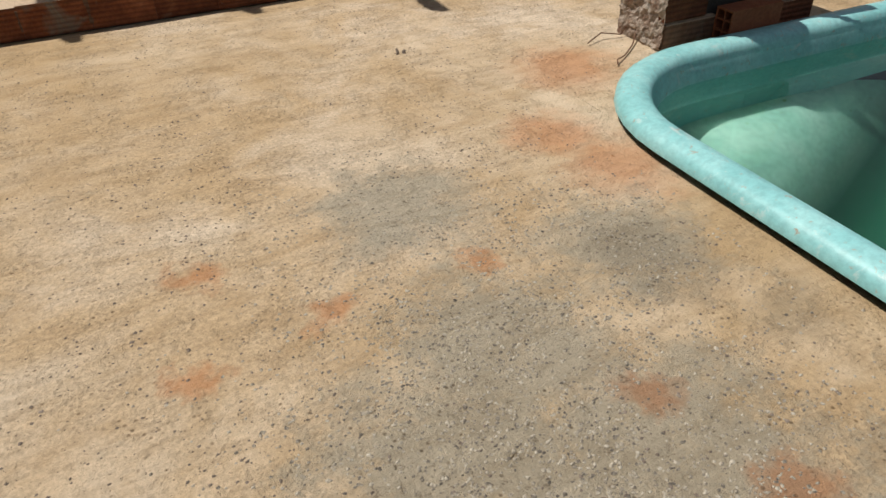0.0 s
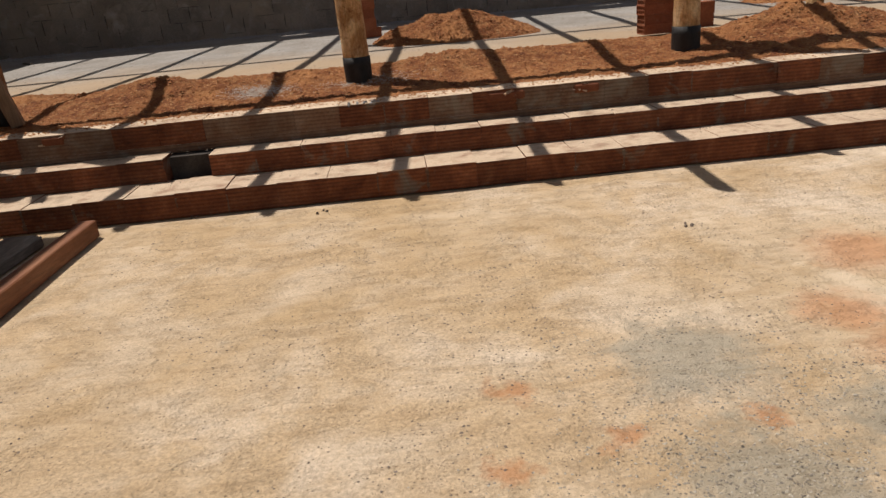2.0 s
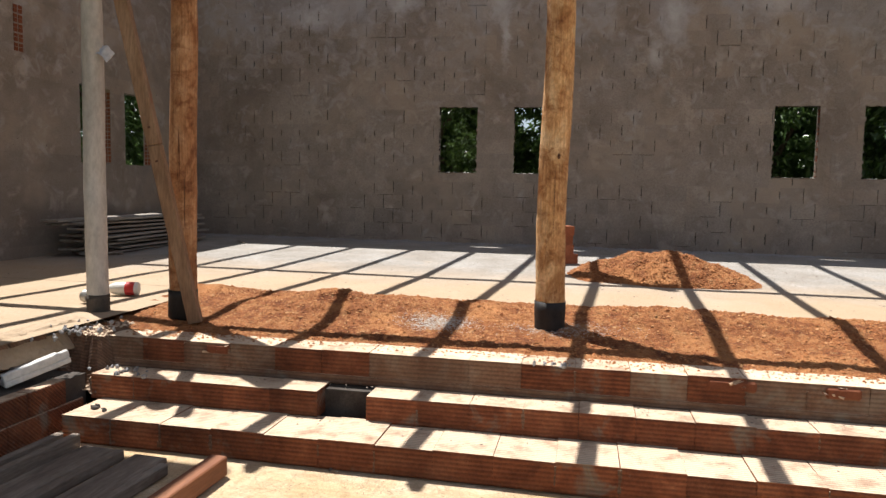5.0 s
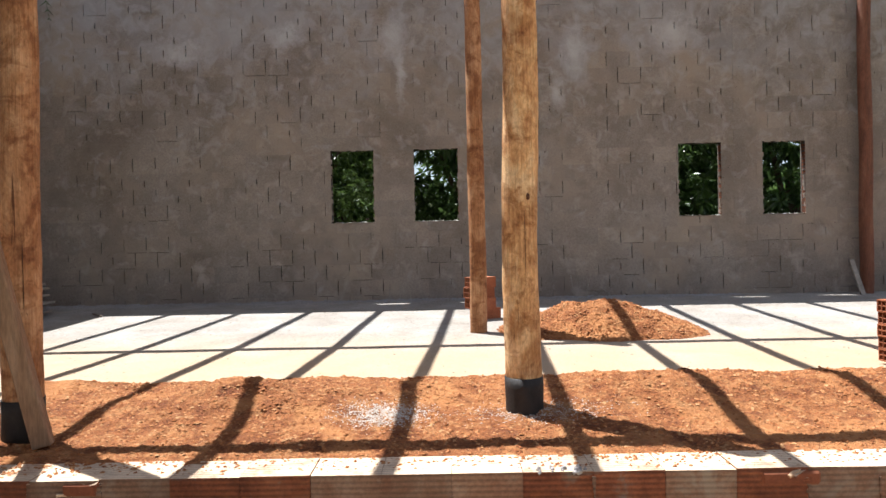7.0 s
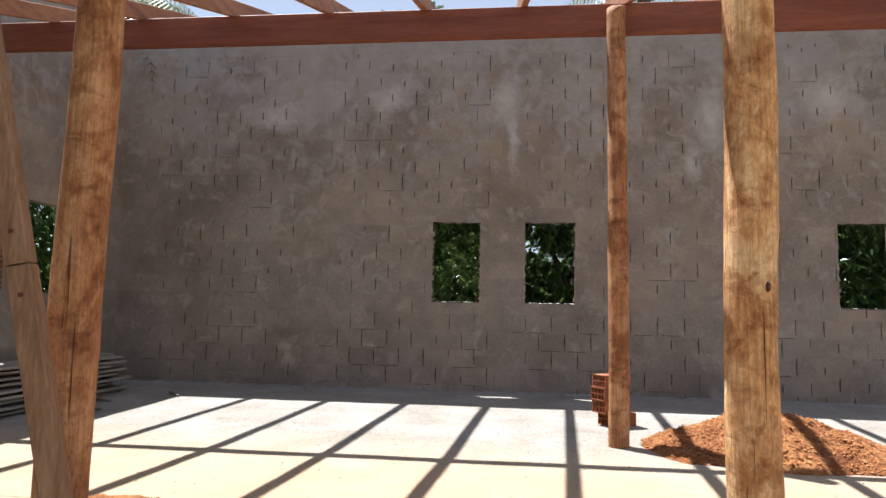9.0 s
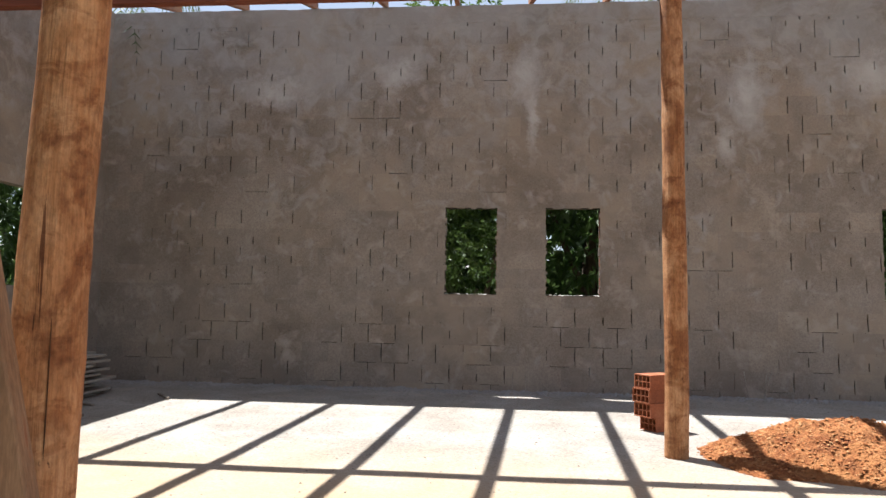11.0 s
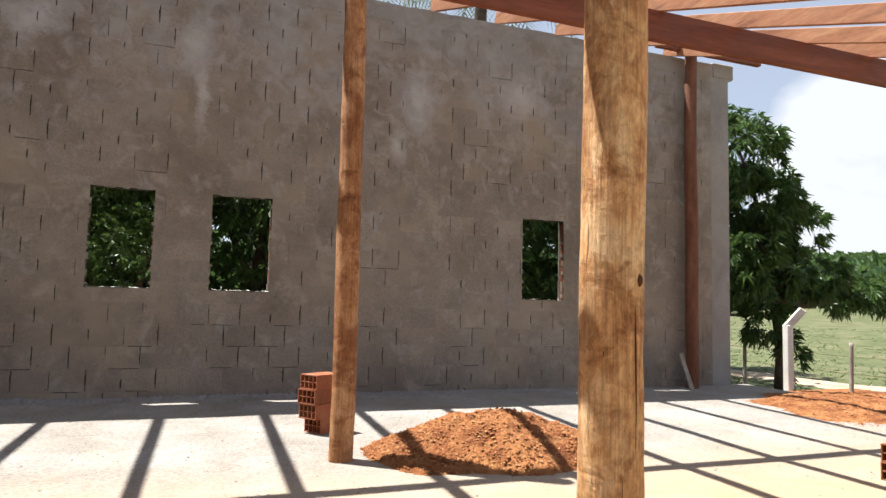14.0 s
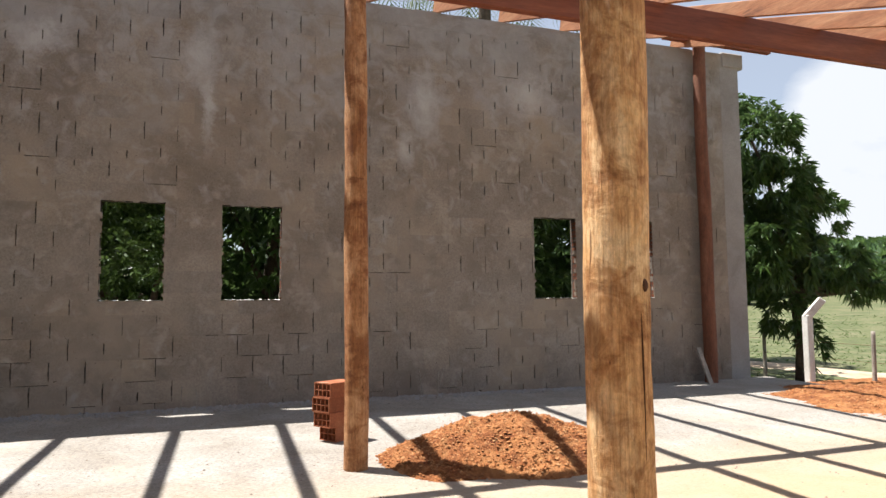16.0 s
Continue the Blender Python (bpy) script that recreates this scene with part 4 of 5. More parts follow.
# ---------------- planks by the side wall ----------------
r = random.Random(11)
for lay in range(9):
    for k in range(2):
        L = r.uniform(2.1, 2.9)
        tagged(part("board", boxes((-0.13, 0.13, -L / 2, L / 2, 0, 0.026), bevel=0.003, m=pose(-6.42 + 0.27 * k + r.uniform(-0.03, 0.03), 9.35 + r.uniform(-0.2, 0.3), UP + 0.035 + lay * 0.053, r.uniform(-0.6, 0.6), 0, r.uniform(-3.5, 3.5))), M_GREYWOOD),
               "weathered grey board in a stack by the wall", "board", "board stack")
for k in range(2):
    tagged(part("bearer", boxes((-0.35, 0.35, -0.04, 0.04, 0, 0.035), m=pose(-6.28, 8.5 + 1.5 * k, UP + 0.004)), M_OLDWOOD), "short timber bearer under the board stack", "board", "board stack")
for k, (x, y, rz, L) in enumerate(((-5.9, 9.9, 70, 0.5), (-5.6, 9.3, 82, 0.35), (-5.3, 10.5, 40, 0.4))):
    tagged(part("stick", boxes((-0.015, 0.015, -L / 2, L / 2, 0, 0.02), m=pose(x, y, slab_z(x, y) + 0.004, 0, 0, rz)), M_OLDWOOD), "splintered wood offcut on the slab", "stick", "offcuts")
pl = tagged(part("plank", boxes((-0.035, 0.035, -0.012, 0.012, 0, 0.58), bevel=0.003, m=pose(5.06, 11.22, 0.56, -16, -9, 5)), M_GREYWOOD), "short grey board leaning against the wall", "plank")

# ---------------- brick faces of the long wall ----------------
rng = random.Random(9)
columns = [(-6.9, -6.6), (-4.17, -3.93), (-1.60, -1.37), (1.05, 1.28), (3.42, 3.62), (5.72, 6.05)]
for a, b in columns:
    zt = TOP - 0.22
    part("column", boxes((a, b, Y - 0.0004, Y + FACE, 0.3, zt)), M_CAP if a > 5 else M_RENDER, wall, "smooth cast concrete column")
def slit_rows(w, h, gap, cut, seed):
    """A block face whose right joint is open, raggedly, over a part of its height."""
    if not gap:
        return [(-w / 2, w / 2, -h / 2, h / 2)]
    a, b = cut
    q = random.Random(seed)
    rows = [(-w / 2, w / 2, -h / 2, -h / 2 + a * h)] if a > 0 else []
    n = 4
    for i in range(n):
        g = gap * q.uniform(0.6, 1.2) * (0.75 if i in (0, n - 1) else 1.0)
        rows.append((-w / 2, w / 2 - g, -h / 2 + (a + (b - a) * i / n) * h, -h / 2 + (a + (b - a) * (i + 1) / n) * h))
    if b < 1:
        rows.append((-w / 2, w / 2, -h / 2 + b * h, h / 2))
    return rows


def bed_gap(rows, h, depth, seed):
    """Opens the bed joint under a block along a part of its length."""
    q = random.Random(seed)
    out = []
    for x0, x1, z0, z1 in rows:
        if z0 > -h / 2 + 1e-6:
            out.append((x0, x1, z0, z1))
            continue
        s0, s1 = sorted((q.uniform(0, 0.5), q.uniform(0.55, 1)))
        p, r_ = x0 + (x1 - x0) * s0, x0 + (x1 - x0) * s1
        mid = (p + r_) / 2
        out += [(x0, p, z0, z1), (p, mid, z0 + depth * q.uniform(0.6, 1.2), z1), (mid, r_, z0 + depth * q.uniform(0.3, 1.0), z1), (r_, x1, z0, z1)]
    return out


def face_mesh(rows):
    bm = bmesh.new()
    for x0, x1, z0, z1 in rows:
        add_box(bm, x0, x1, 0, FACE, z0, z1)
    return bm


SLITS = [(0.0, (0, 1)), (0.013, (0.05, 0.98)), (0.014, (0.3, 1)), (0.012, (0.02, 0.7)), (0.013, (0.3, 0.75)), (0.015, (0.1, 0.95)), (0.010, (0.55, 1)), (0.013, (0.05, 1)), (0.014, (0.15, 0.55)), (0.012, (0.7, 0.95)), (0.008, (0.1, 0.9)), (0.013, (0.2, 0.98))]
FACES = [slit_rows(UNIT, COURSE, g, c, 60 + k) for k, (g, c) in enumerate(SLITS)]
FACES[7], FACES[11] = bed_gap(FACES[7], COURSE, 0.010, 3), bed_gap(FACES[11], COURSE, 0.009, 8)
vmesh = [shell("brick", face_mesh(rows), M_RENDER) for rows in FACES]
rest_v, rest_f = [], []


def rest_box(x0, x1, y0, y1, z0, z1):
    b = len(rest_v)
    rest_v.extend(((x0, y0, z0), (x1, y0, z0), (x1, y0, z1), (x0, y0, z1), (x0, y1, z0), (x1, y1, z0), (x1, y1, z1), (x0, y1, z1)))
    rest_f.extend(((b, b + 1, b + 2, b + 3), (b + 1, b + 5, b + 6, b + 2), (b + 4, b, b + 3, b + 7), (b + 3, b + 2, b + 6, b + 7), (b + 4, b + 5, b + 1, b)))


def free_cells(x0, x1, z0, z1):
    """What is left of a brick beside the columns and openings."""
    cells = [(x0, x1, z0, z1)]
    for a, b in columns:
        cells = [(p, q, c, d) for s0, s1, c, d in cells for p, q in ((s0, min(s1, a)), (max(s0, b), s1)) if q - p > 0.004]
    for a, b in WINDOWS:
        cut = []
        for s0, s1, c, d in cells:
            if s1 <= a or s0 >= b or d <= WZ0 or c >= WZ1:
                cut.append((s0, s1, c, d))
                continue
            if s0 < a:
                cut.append((s0, a, c, d))
            if s1 > b:
                cut.append((b, s1, c, d))
            m0, m1 = max(s0, a), min(s1, b)
            if c < WZ0:
                cut.append((m0, m1, c, WZ0))
            if d > WZ1:
                cut.append((m0, m1, WZ1, d))
        cells = [k for k in cut if k[1] - k[0] > 0.004 and k[3] - k[2] > 0.004]
    return cells


top_course = TOP - 0.22
j, z = 0, Z0
while z < top_course - 0.01:
    h = min(COURSE, top_course - z)
    smooth_row = z < 1.70 < z + h or z < 2.93 < z + h
    x = -6.75 + (UNIT / 2 if j % 2 else 0) - UNIT
    while x < 6.05:
        for a, b, lo, hi in free_cells(max(x, -6.75), min(x + UNIT, 6.05), z, z + h):
            patchy = noise.noise(Vector((x * 0.8, z * 0.9, 2.0))) + 0.25
            k = rng.choices(range(12), (4, 3 + 7 * patchy, 2 + 6 * patchy, 5, 6, 4, 4, 0.8, 5, 4, 6, 0.8) if patchy > 0 else (16, 2, 2, 3, 4, 1, 3, 0.6, 4, 4, 5, 0.6))[0]
            if lo < 1.6 and rng.random() < 0.45 * min(1, max(0, patchy + 0.4)):
                k = rng.choice((7, 11))
            if smooth_row and rng.random() < 0.8 or any(abs(b - c) < 0.01 for p in columns + WINDOWS for c in p):
                k = 0
            proud = rng.uniform(-0.0009, 0.0009)
            cx, cz = (a + b) / 2, (lo + hi) / 2
            if -3.93 < cx < 1.05 and z < 4.0:
                ob = new("brick", vmesh[k])
                ob.parent = wall
                ob.location = (cx, Y + proud + 0.001, cz)
                ob.scale = ((b - a) / UNIT, 1, (hi - lo) / COURSE)
            else:
                y0, y1, sx, sz = Y + proud + 0.001, Y + FACE + proud, (b - a) / UNIT, (hi - lo) / COURSE
                for p, q, c, d in FACES[k]:
                    rest_box(cx + p * sx, cx + q * sx, y0, y1, cz + c * sz, cz + d * sz)
        x += UNIT
    z += COURSE
    j += 1
me = bpy.data.meshes.new("brick_rest")
me.from_pydata(rest_v, [], rest_f)
me.materials.append(M_RENDER)
tagged(part("brick_rest", me, M_RENDER, wall), kind="stuff")
tb, seg = bmesh.new(), 12.97 / 90
for k in range(90):
    x = -6.9 + k * seg
    add_box(tb, x, x + seg, Y - 0.002, Y + THICK + 0.01, TOP - 0.22, TOP + 0.008 * fbm(x, 0, 2) + 0.006 * noise.noise(Vector((x * 21, 0, 0))))
part("top_beam", tb, M_RENDER, wall, "smooth grey cast ring beam, limed and uneven")
part("corner_cap", boxes((5.75, 6.15, Y - 0.02, Y + THICK + 0.03, TOP - 0.2, TOP + 0.03), bevel=0.02), M_CAP, wall, "plastered corner cap")
part("outer_render", pierced_wall(-6.9, 6.05, 0.2, TOP - 0.22, WINDOWS, WZ0, WZ1, Y + THICK + 0.001, Y + THICK + 0.015), M_RENDER, wall)
# ragged mortar sills, and dark cells for the shaded holes of the jamb bricks
for n, (a, b) in enumerate(WINDOWS):
    sill = part("sill", grid(a, b, Y - 0.012, Y + THICK + 0.01, 26, 5, lambda x, y: WZ0 + 0.008 + 0.008 * fbm(x, y, 16)), M_WHITE, wall, "ragged pale mortar sill")
    jm = bmesh.new()
    for k in range(9):
        zz = WZ0 + 0.02 + k * 0.112
        add_box(jm, b - 0.004, b + 0.004, Y + 0.012, Y + 0.05, zz, zz + 0.04)
        add_box(jm, b - 0.004, b + 0.004, Y + 0.065, Y + 0.10, zz, zz + 0.04)
        add_box(jm, b - 0.004, b + 0.004, Y + 0.012, Y + 0.05, zz + 0.05, zz + 0.09)
        add_box(jm, b - 0.004, b + 0.004, Y + 0.065, Y + 0.10, zz + 0.05, zz + 0.09)
    part("jamb_bricks", jm, M_HOLE_SHADE, wall, "dark cells painted as the shade in the jamb's brick holes")
    ragged = bmesh.new()
    er = random.Random(70 + n)
    for side, sg in ((a, 1), (b, -1)):
        for k in range(11):
            q = er.uniform(0.006, 0.022)
            zz = er.uniform(WZ0, WZ1 - 0.08)
            add_box(ragged, min(side, side + sg * q), max(side, side + sg * q), Y + er.uniform(0.0, 0.02), Y + er.uniform(0.04, 0.07), zz, zz + er.uniform(0.015, 0.07))
    for k in range(5):
        xx = er.uniform(a, b - 0.12)
        add_box(ragged, xx, xx + er.uniform(0.03, 0.12), Y, Y + 0.04, WZ1 - er.uniform(0.004, 0.016), WZ1)
    part("ragged_edge", ragged, M_RENDER, wall, "ragged mortar round the opening")

# ---------------- brick pier, pool ----------------
pier = tagged(part("brick_pier", boxes((2.47, 3.28, 2.40, 2.66, -0.02, 0.595)), M_JOINT), "rough low brick pier beside the pool", "pier")
side, side_grey = (box_mesh("brick", 0.30, 0.045, 0.114, mt, 0.006) for mt in (M_STEPBRICK, M_CRUST))
for c in range(5):
    for k in range(3):
        if c < 2 and k == 1:
            continue
        ob = new("brick", side_grey if (c * 2 + k) % 4 == 0 else side)
        ob.parent = pier
        ob.location = (2.61 + k * 0.305 - (0.13 if c % 2 else 0) * (k > 0), 2.355 + 0.006 * ((c + k) % 2), 0.004 + c * 0.118)
        if c % 2 and k == 0:
            ob.scale = (0.8, 1, 1)
            ob.location.x = 2.575
face = grid(0, 0.31, 0, 0.60, 30, 52, lambda u, v: 0.013 * fbm(u * 1.0, v, 12) + 0.008 * fbm(u, v, 38))
bmesh.ops.transform(face, matrix=Matrix(((0, 0, -1, 2.45), (-1, 0, 0, 2.665), (0, 1, 0, 0.0), (0, 0, 0, 1))), verts=face.verts)
part("mortar_face", face, surface("rough_mortar", [(0.34, (0.30, 0.19, 0.13)), (0.48, (0.44, 0.34, 0.27)), (0.66, (0.58, 0.50, 0.42))], 9, 60, 0.5, 0.95, 0.9, 60, stains=[(6, 0.6, 0.7, (0.33, 0.15, 0.09), 3)], bump_dist=0.02), pier, "rough crumbly mortar end face")
M_RIBBED = ribbed("ribbed_clay", [(0.3, (0.33, 0.095, 0.04)), (0.5, (0.42, 0.135, 0.058)), (0.75, (0.50, 0.19, 0.09))], 0.15, 0.9)
top6 = shell("brick", boxes((0, 0.30, 0, 0.155, 0, 0.042), bevel=0.004), M_RIBBED)
band = grid(2.452, 3.345, 0.595, 0.688, 60, 8, lambda u, v: 0.006 * fbm(u, v, 14))
bmesh.ops.transform(band, matrix=Matrix(((1, 0, 0, 0), (0, 0, -1, 2.337), (0, 1, 0, 0), (0, 0, 0, 1))), verts=band.verts)
part("mortar_band", band, M_CRUST, pier, "grey mortar smeared over the top courses")
for k in range(3):
    for row in range(2):
        for lay in range(2):
            ob = new("brick", top6)
            ob.parent = pier
            ob.matrix_world = pose(2.435 + 0.305 * k - 0.01 * lay, 2.345 + 0.16 * row, 0.597 + 0.045 * lay)
brick_at(BLOCK6, 2.74, 2.350, 0.012, 1, 90, label="hollow clay brick lying at the pier's foot")
PIER_TOP = 0.686
SOLID = shell("ribbed_brick", boxes((0, 0.10, 0, 0.15, 0, 0.27), bevel=0.004), M_RIBBED)
for x, y, z, rz, rx, me in ((2.44, 2.51, PIER_TOP, 2, 0, BLOCK6), (2.45, 2.365 + 0.15, PIER_TOP + 0.101, -1, 0, BLOCK6), (2.45, 2.50, PIER_TOP, -2, 90, BLOCK6), (2.95, 2.36, PIER_TOP, 3, 0, BLOCK8),
                            (2.97, 2.37, PIER_TOP + 0.121, -3, 0, BLOCK8), (2.46, 2.52, PIER_TOP + 0.203, 2, 0, BLOCK8)):
    if rx:
        brick_at(BLOCK8, 2.455, 2.475, PIER_TOP, -2, 90, label="hollow clay brick set on edge on the pier", group="bricks on the pier")
    else:
        brick_at(me, x, y, z, rz, rx, label="loose hollow clay brick set on the pier", group="bricks on the pier")
for x, y, z, rz in ((2.47, 2.34, PIER_TOP + 0.202, 4), (2.62, 2.33, PIER_TOP + 0.202, -5)):
    ob = new("ribbed_brick", SOLID)
    ob.matrix_world = pose(x, y, z, 0, 0, rz)
    tagged(ob, "ribbed clay brick standing upright on the pier", "brick", "bricks on the pier")
tagged(part("pole", log_mesh("pole", M_GREYWOOD, 1.15, 0.014, 0.012, (0.16, 0.02), 3.0, 0.004, 8), M_GREYWOOD, smooth=True), "thin grey stick leaning on the pier", "stick").location = (2.99, 2.32, 0.30)


def wire(name, pts, rad, mat, label):
    cu = bpy.data.curves.new(name, "CURVE")
    cu.dimensions = "3D"
    cu.bevel_depth = rad
    cu.bevel_resolution = 1
    sp = cu.splines.new("POLY")
    sp.points.add(len(pts) - 1)
    for p, q in zip(sp.points, pts):
        p.co = (*q, 1)
    cu.materials.append(mat)
    ob = new(name, cu)
    return tagged(ob, label, "wire")


M_WIRE = surface("rusty_wire", [(0.3, (0.10, 0.05, 0.03)), (0.7, (0.18, 0.09, 0.05))], 20, 60, 0.3, 0.8, 0, 60)
wire("wire", [(2.47, 2.62, 0.14), (2.46, 2.60, 0.06), (2.42, 2.60, 0.012), (2.32, 2.62, 0.03), (2.22, 2.58, 0.01)], 0.003, M_WIRE, "rusty bent wire end at the pier's foot")
wire("wire", [(2.47, 2.56, 0.10), (2.45, 2.53, 0.03), (2.38, 2.46, 0.012), (2.28, 2.38, 0.008), (2.20, 2.33, 0.02), (2.19, 2.31, 0.008)], 0.0035, M_WIRE, "dark rusty wire lying on the court")
wire("wire", [(2.49, 2.62, 0.66), (2.47, 2.6, 0.72), (2.5, 2.5, 0.84), (2.49, 2.45, 0.78), (2.48, 2.5, 0.66), (2.47, 2.56, 0.52), (2.48, 2.6, 0.42)], 0.003, M_WIRE, "thin looped tie wire on the bricks")



def pool_outline(inset, z, n=10):
    pts = []
    x0, x1, y0, y1, rr = PX0 + inset, PX1 - inset, PY0 + inset, PY1 - inset, max(0.08, PR - inset)
    for cx, cy, a0 in ((x1 - rr, y1 - rr, 0), (x0 + rr, y1 - rr, 90), (x0 + rr, y0 + rr, 180), (x1 - rr, y0 + rr, 270)):
        for k in range(n + 1):
            a = radians(a0 + 90 * k / n)
            pts.append((cx + rr * math.cos(a), cy + rr * math.sin(a), z))
    return pts


def loft(loops, close_last=False):
    bm = bmesh.new()
    vs = [[bm.verts.new(p) for p in lp] for lp in loops]
    for a, b in zip(vs, vs[1:]):
        for i in range(len(a)):
            k = (i + 1) % len(a)
            bm.faces.new((a[i], a[k], b[k], b[i]))
    if close_last:
        bm.faces.new(vs[-1])
    bmesh.ops.recalc_face_normals(bm, faces=bm.faces)
    return bm


M_FIBRE = surface("turquoise_gelcoat", [(0.3, (0.22, 0.50, 0.50)), (0.5, (0.28, 0.58, 0.58)), (0.75, (0.38, 0.66, 0.65))], 5, 40, 0.25, 0.42, 0.1, 60,
                  stains=[(34, 0.62, 0.69, (0.36, 0.31, 0.24), 4), (14, 0.62, 0.72, (0.50, 0.62, 0.60), 9), (8, 0.62, 0.74, (0.48, 0.58, 0.55), 6)], spec=0.5)
M_BASIN = surface("algae_basin", [(0.3, (0.24, 0.42, 0.35)), (0.5, (0.36, 0.55, 0.47)), (0.75, (0.50, 0.64, 0.57))], 2.2, 24, 0.25, 0.6, 0.1, 30, stains=[(22, 0.66, 0.72, (0.16, 0.26, 0.10), 2)])
bn = M_BASIN.node_tree                     # light lost in deep water is painted into the bottom, darker with depth
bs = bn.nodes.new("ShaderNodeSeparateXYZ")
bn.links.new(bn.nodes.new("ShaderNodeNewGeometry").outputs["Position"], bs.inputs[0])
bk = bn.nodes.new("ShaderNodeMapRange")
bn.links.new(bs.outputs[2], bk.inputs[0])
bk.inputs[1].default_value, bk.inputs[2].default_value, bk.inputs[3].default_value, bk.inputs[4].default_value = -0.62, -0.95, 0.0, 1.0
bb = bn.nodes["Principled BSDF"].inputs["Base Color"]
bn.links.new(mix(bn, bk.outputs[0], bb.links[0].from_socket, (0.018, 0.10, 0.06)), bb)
pool = thing("swimming_pool", 0, 0, 0, "turquoise fibreglass pool with green murky water", "pool")
prof = [(-0.072, 0.03), (-0.068, 0.058), (-0.042, 0.078), (0.0, 0.086), (0.042, 0.079), (0.063, 0.060), (0.069, 0.04), (0.074, 0.02)]
part("rim", loft([pool_outline(i, z) for i, z in prof]), M_FIBRE, pool, "worn turquoise rolled rim", smooth=True)
part("inner_wall", loft([pool_outline(i, z) for i, z in ((0.074, 0.02), (0.09, -0.03), (0.10, -0.15), (0.13, -0.5))]), M_FIBRE, pool, smooth=True)


def pool_floor(x, y):
    d = min(x - PX0, PX1 - x, PY1 - y)
    shelf = -0.42 - 0.1 * max(0, (PY1 - y) - 0.4)
    e = (y - 1.25) * 0.95 - (x - 2.0) * 0.42
    deep = 1 / (1 + math.exp((e + 0.0) * 9))
    return shelf * (1 - deep) - 1.25 * deep


part("basin", grid(PX0 + 0.1, PX1 - 0.1, PY0 + 0.1, PY1 - 0.1, 60, 140, pool_floor), M_BASIN, pool, "algae-covered pool bottom, painted darker for light lost in deep water", smooth=True)
for x, y, z in ((2.33, 2.085, -0.10), (3.1, 2.12, -0.10)):
    nz = part("inlet", turned([(0.028, 0), (0.028, 0.008), (0.012, 0.010), (0.010, 0.002)], 14), M_WHITE, pool, "small round white water inlet", smooth=True)
    nz.matrix_basis = pose(x, y, z, 90, 0, 0)
mw = bpy.data.materials.new("murky_water")
mw.use_nodes = True
pb = mw.node_tree.nodes["Principled BSDF"]
pb.inputs["Base Color"].default_value = (0.42, 0.68, 0.60, 1)
pb.inputs["Roughness"].default_value = 0.03
pb.inputs["IOR"].default_value = 1.33
pb.inputs["Transmission Weight"].default_value = 1.0
wn2 = noise_node(mw.node_tree, 5, 3, 0.5)
wb2 = mw.node_tree.nodes.new("ShaderNodeBump")
wb2.inputs["Strength"].default_value = 0.06
mw.node_tree.links.new(wn2.outputs[0], wb2.inputs["Height"])
mw.node_tree.links.new(wb2.outputs[0], pb.inputs["Normal"])
bm = bmesh.new()
bm.faces.new([bm.verts.new(p) for p in pool_outline(0.092, -0.045)])
bmesh.ops.recalc_face_normals(bm, faces=bm.faces)
for f in bm.faces:
    if f.normal.z < 0:
        f.normal_flip()
water = part("water", bm, mw, pool, "still green murky water")
water.visible_shadow = False

# ---------------- fence and field ----------------
m_post = thing("concrete_post", 7.02, 11.45, 0.28, "white concrete fence post with bent top", "fence post", "fence")
part("shaft", boxes((-0.055, 0.055, -0.055, 0.055, 0, 1.24), bevel=0.01), M_WHITE, m_post)
part("bent_top", boxes((-0.055, 0.055, -0.05, 0.05, -0.02, 0.33), bevel=0.01, m=pose(0, 0, 1.22, 0, 40, -35)), M_WHITE, m_post)
tagged(copy_thing(m_post, pose(7.6, 5.6, -0.05, 0, 0, 12)), "white concrete fence post with bent top")
for k, (x, y, h, s) in enumerate(((8.12, 13.4, 0.95, 1), (7.87, 11.1, 0.9, 2), (7.9, 8.6, 1.0, 3), (8.0, 6.5, 1.0, 4), (8.2, 4.6, 1.0, 5), (8.3, 15.9, 1.0, 6))):
    st = thing("fence_stake", x, y, ground_height(x, y) - 0.1, "weathered round wooden fence stake", "fence post", "fence")
    part("shaft", log_mesh("shaft", M_GREYWOOD, h + 0.1, 0.034, 0.03, (0.02, 0), s, 0.008, 10), M_GREYWOOD, st, smooth=True)
for z in (0.5, 0.85, 1.1):
    wire("fence_wire", [(8.3, 15.9, z), (8.1, 13.4, z - 0.02), (7.87, 11.1, z - 0.03), (7.9, 8.6, z), (8.0, 6.5, z), (8.2, 4.6, z)], 0.003, M_WIRE, "strand of barbed fence wire")
M_ROAD = surface("dirt_road", [(0.3, (0.36, 0.26, 0.17)), (0.5, (0.45, 0.35, 0.25)), (0.75, (0.52, 0.43, 0.33))], 1.2, 20, 0.4, 0.95, 0.5, 30)
road = grid(-0.9, 0.9, 0, 60, 8, 90, lambda u, v: 0)
for v in road.verts:
    u, d = v.co.x, v.co.y
    x = 10.6 + u + 0.035 * (d - 20) + 0.3 * noise.noise(Vector((d * 0.15, 0, 0)))
    y = -12 + d
    v.co = (x, y, ground_height(x, y) + 0.03 - 0.05 * (abs(u) / 0.9) ** 4)
tagged(part("road", road, M_ROAD, smooth=True), "pale dirt track beyond the fence", "road", kind="structure")


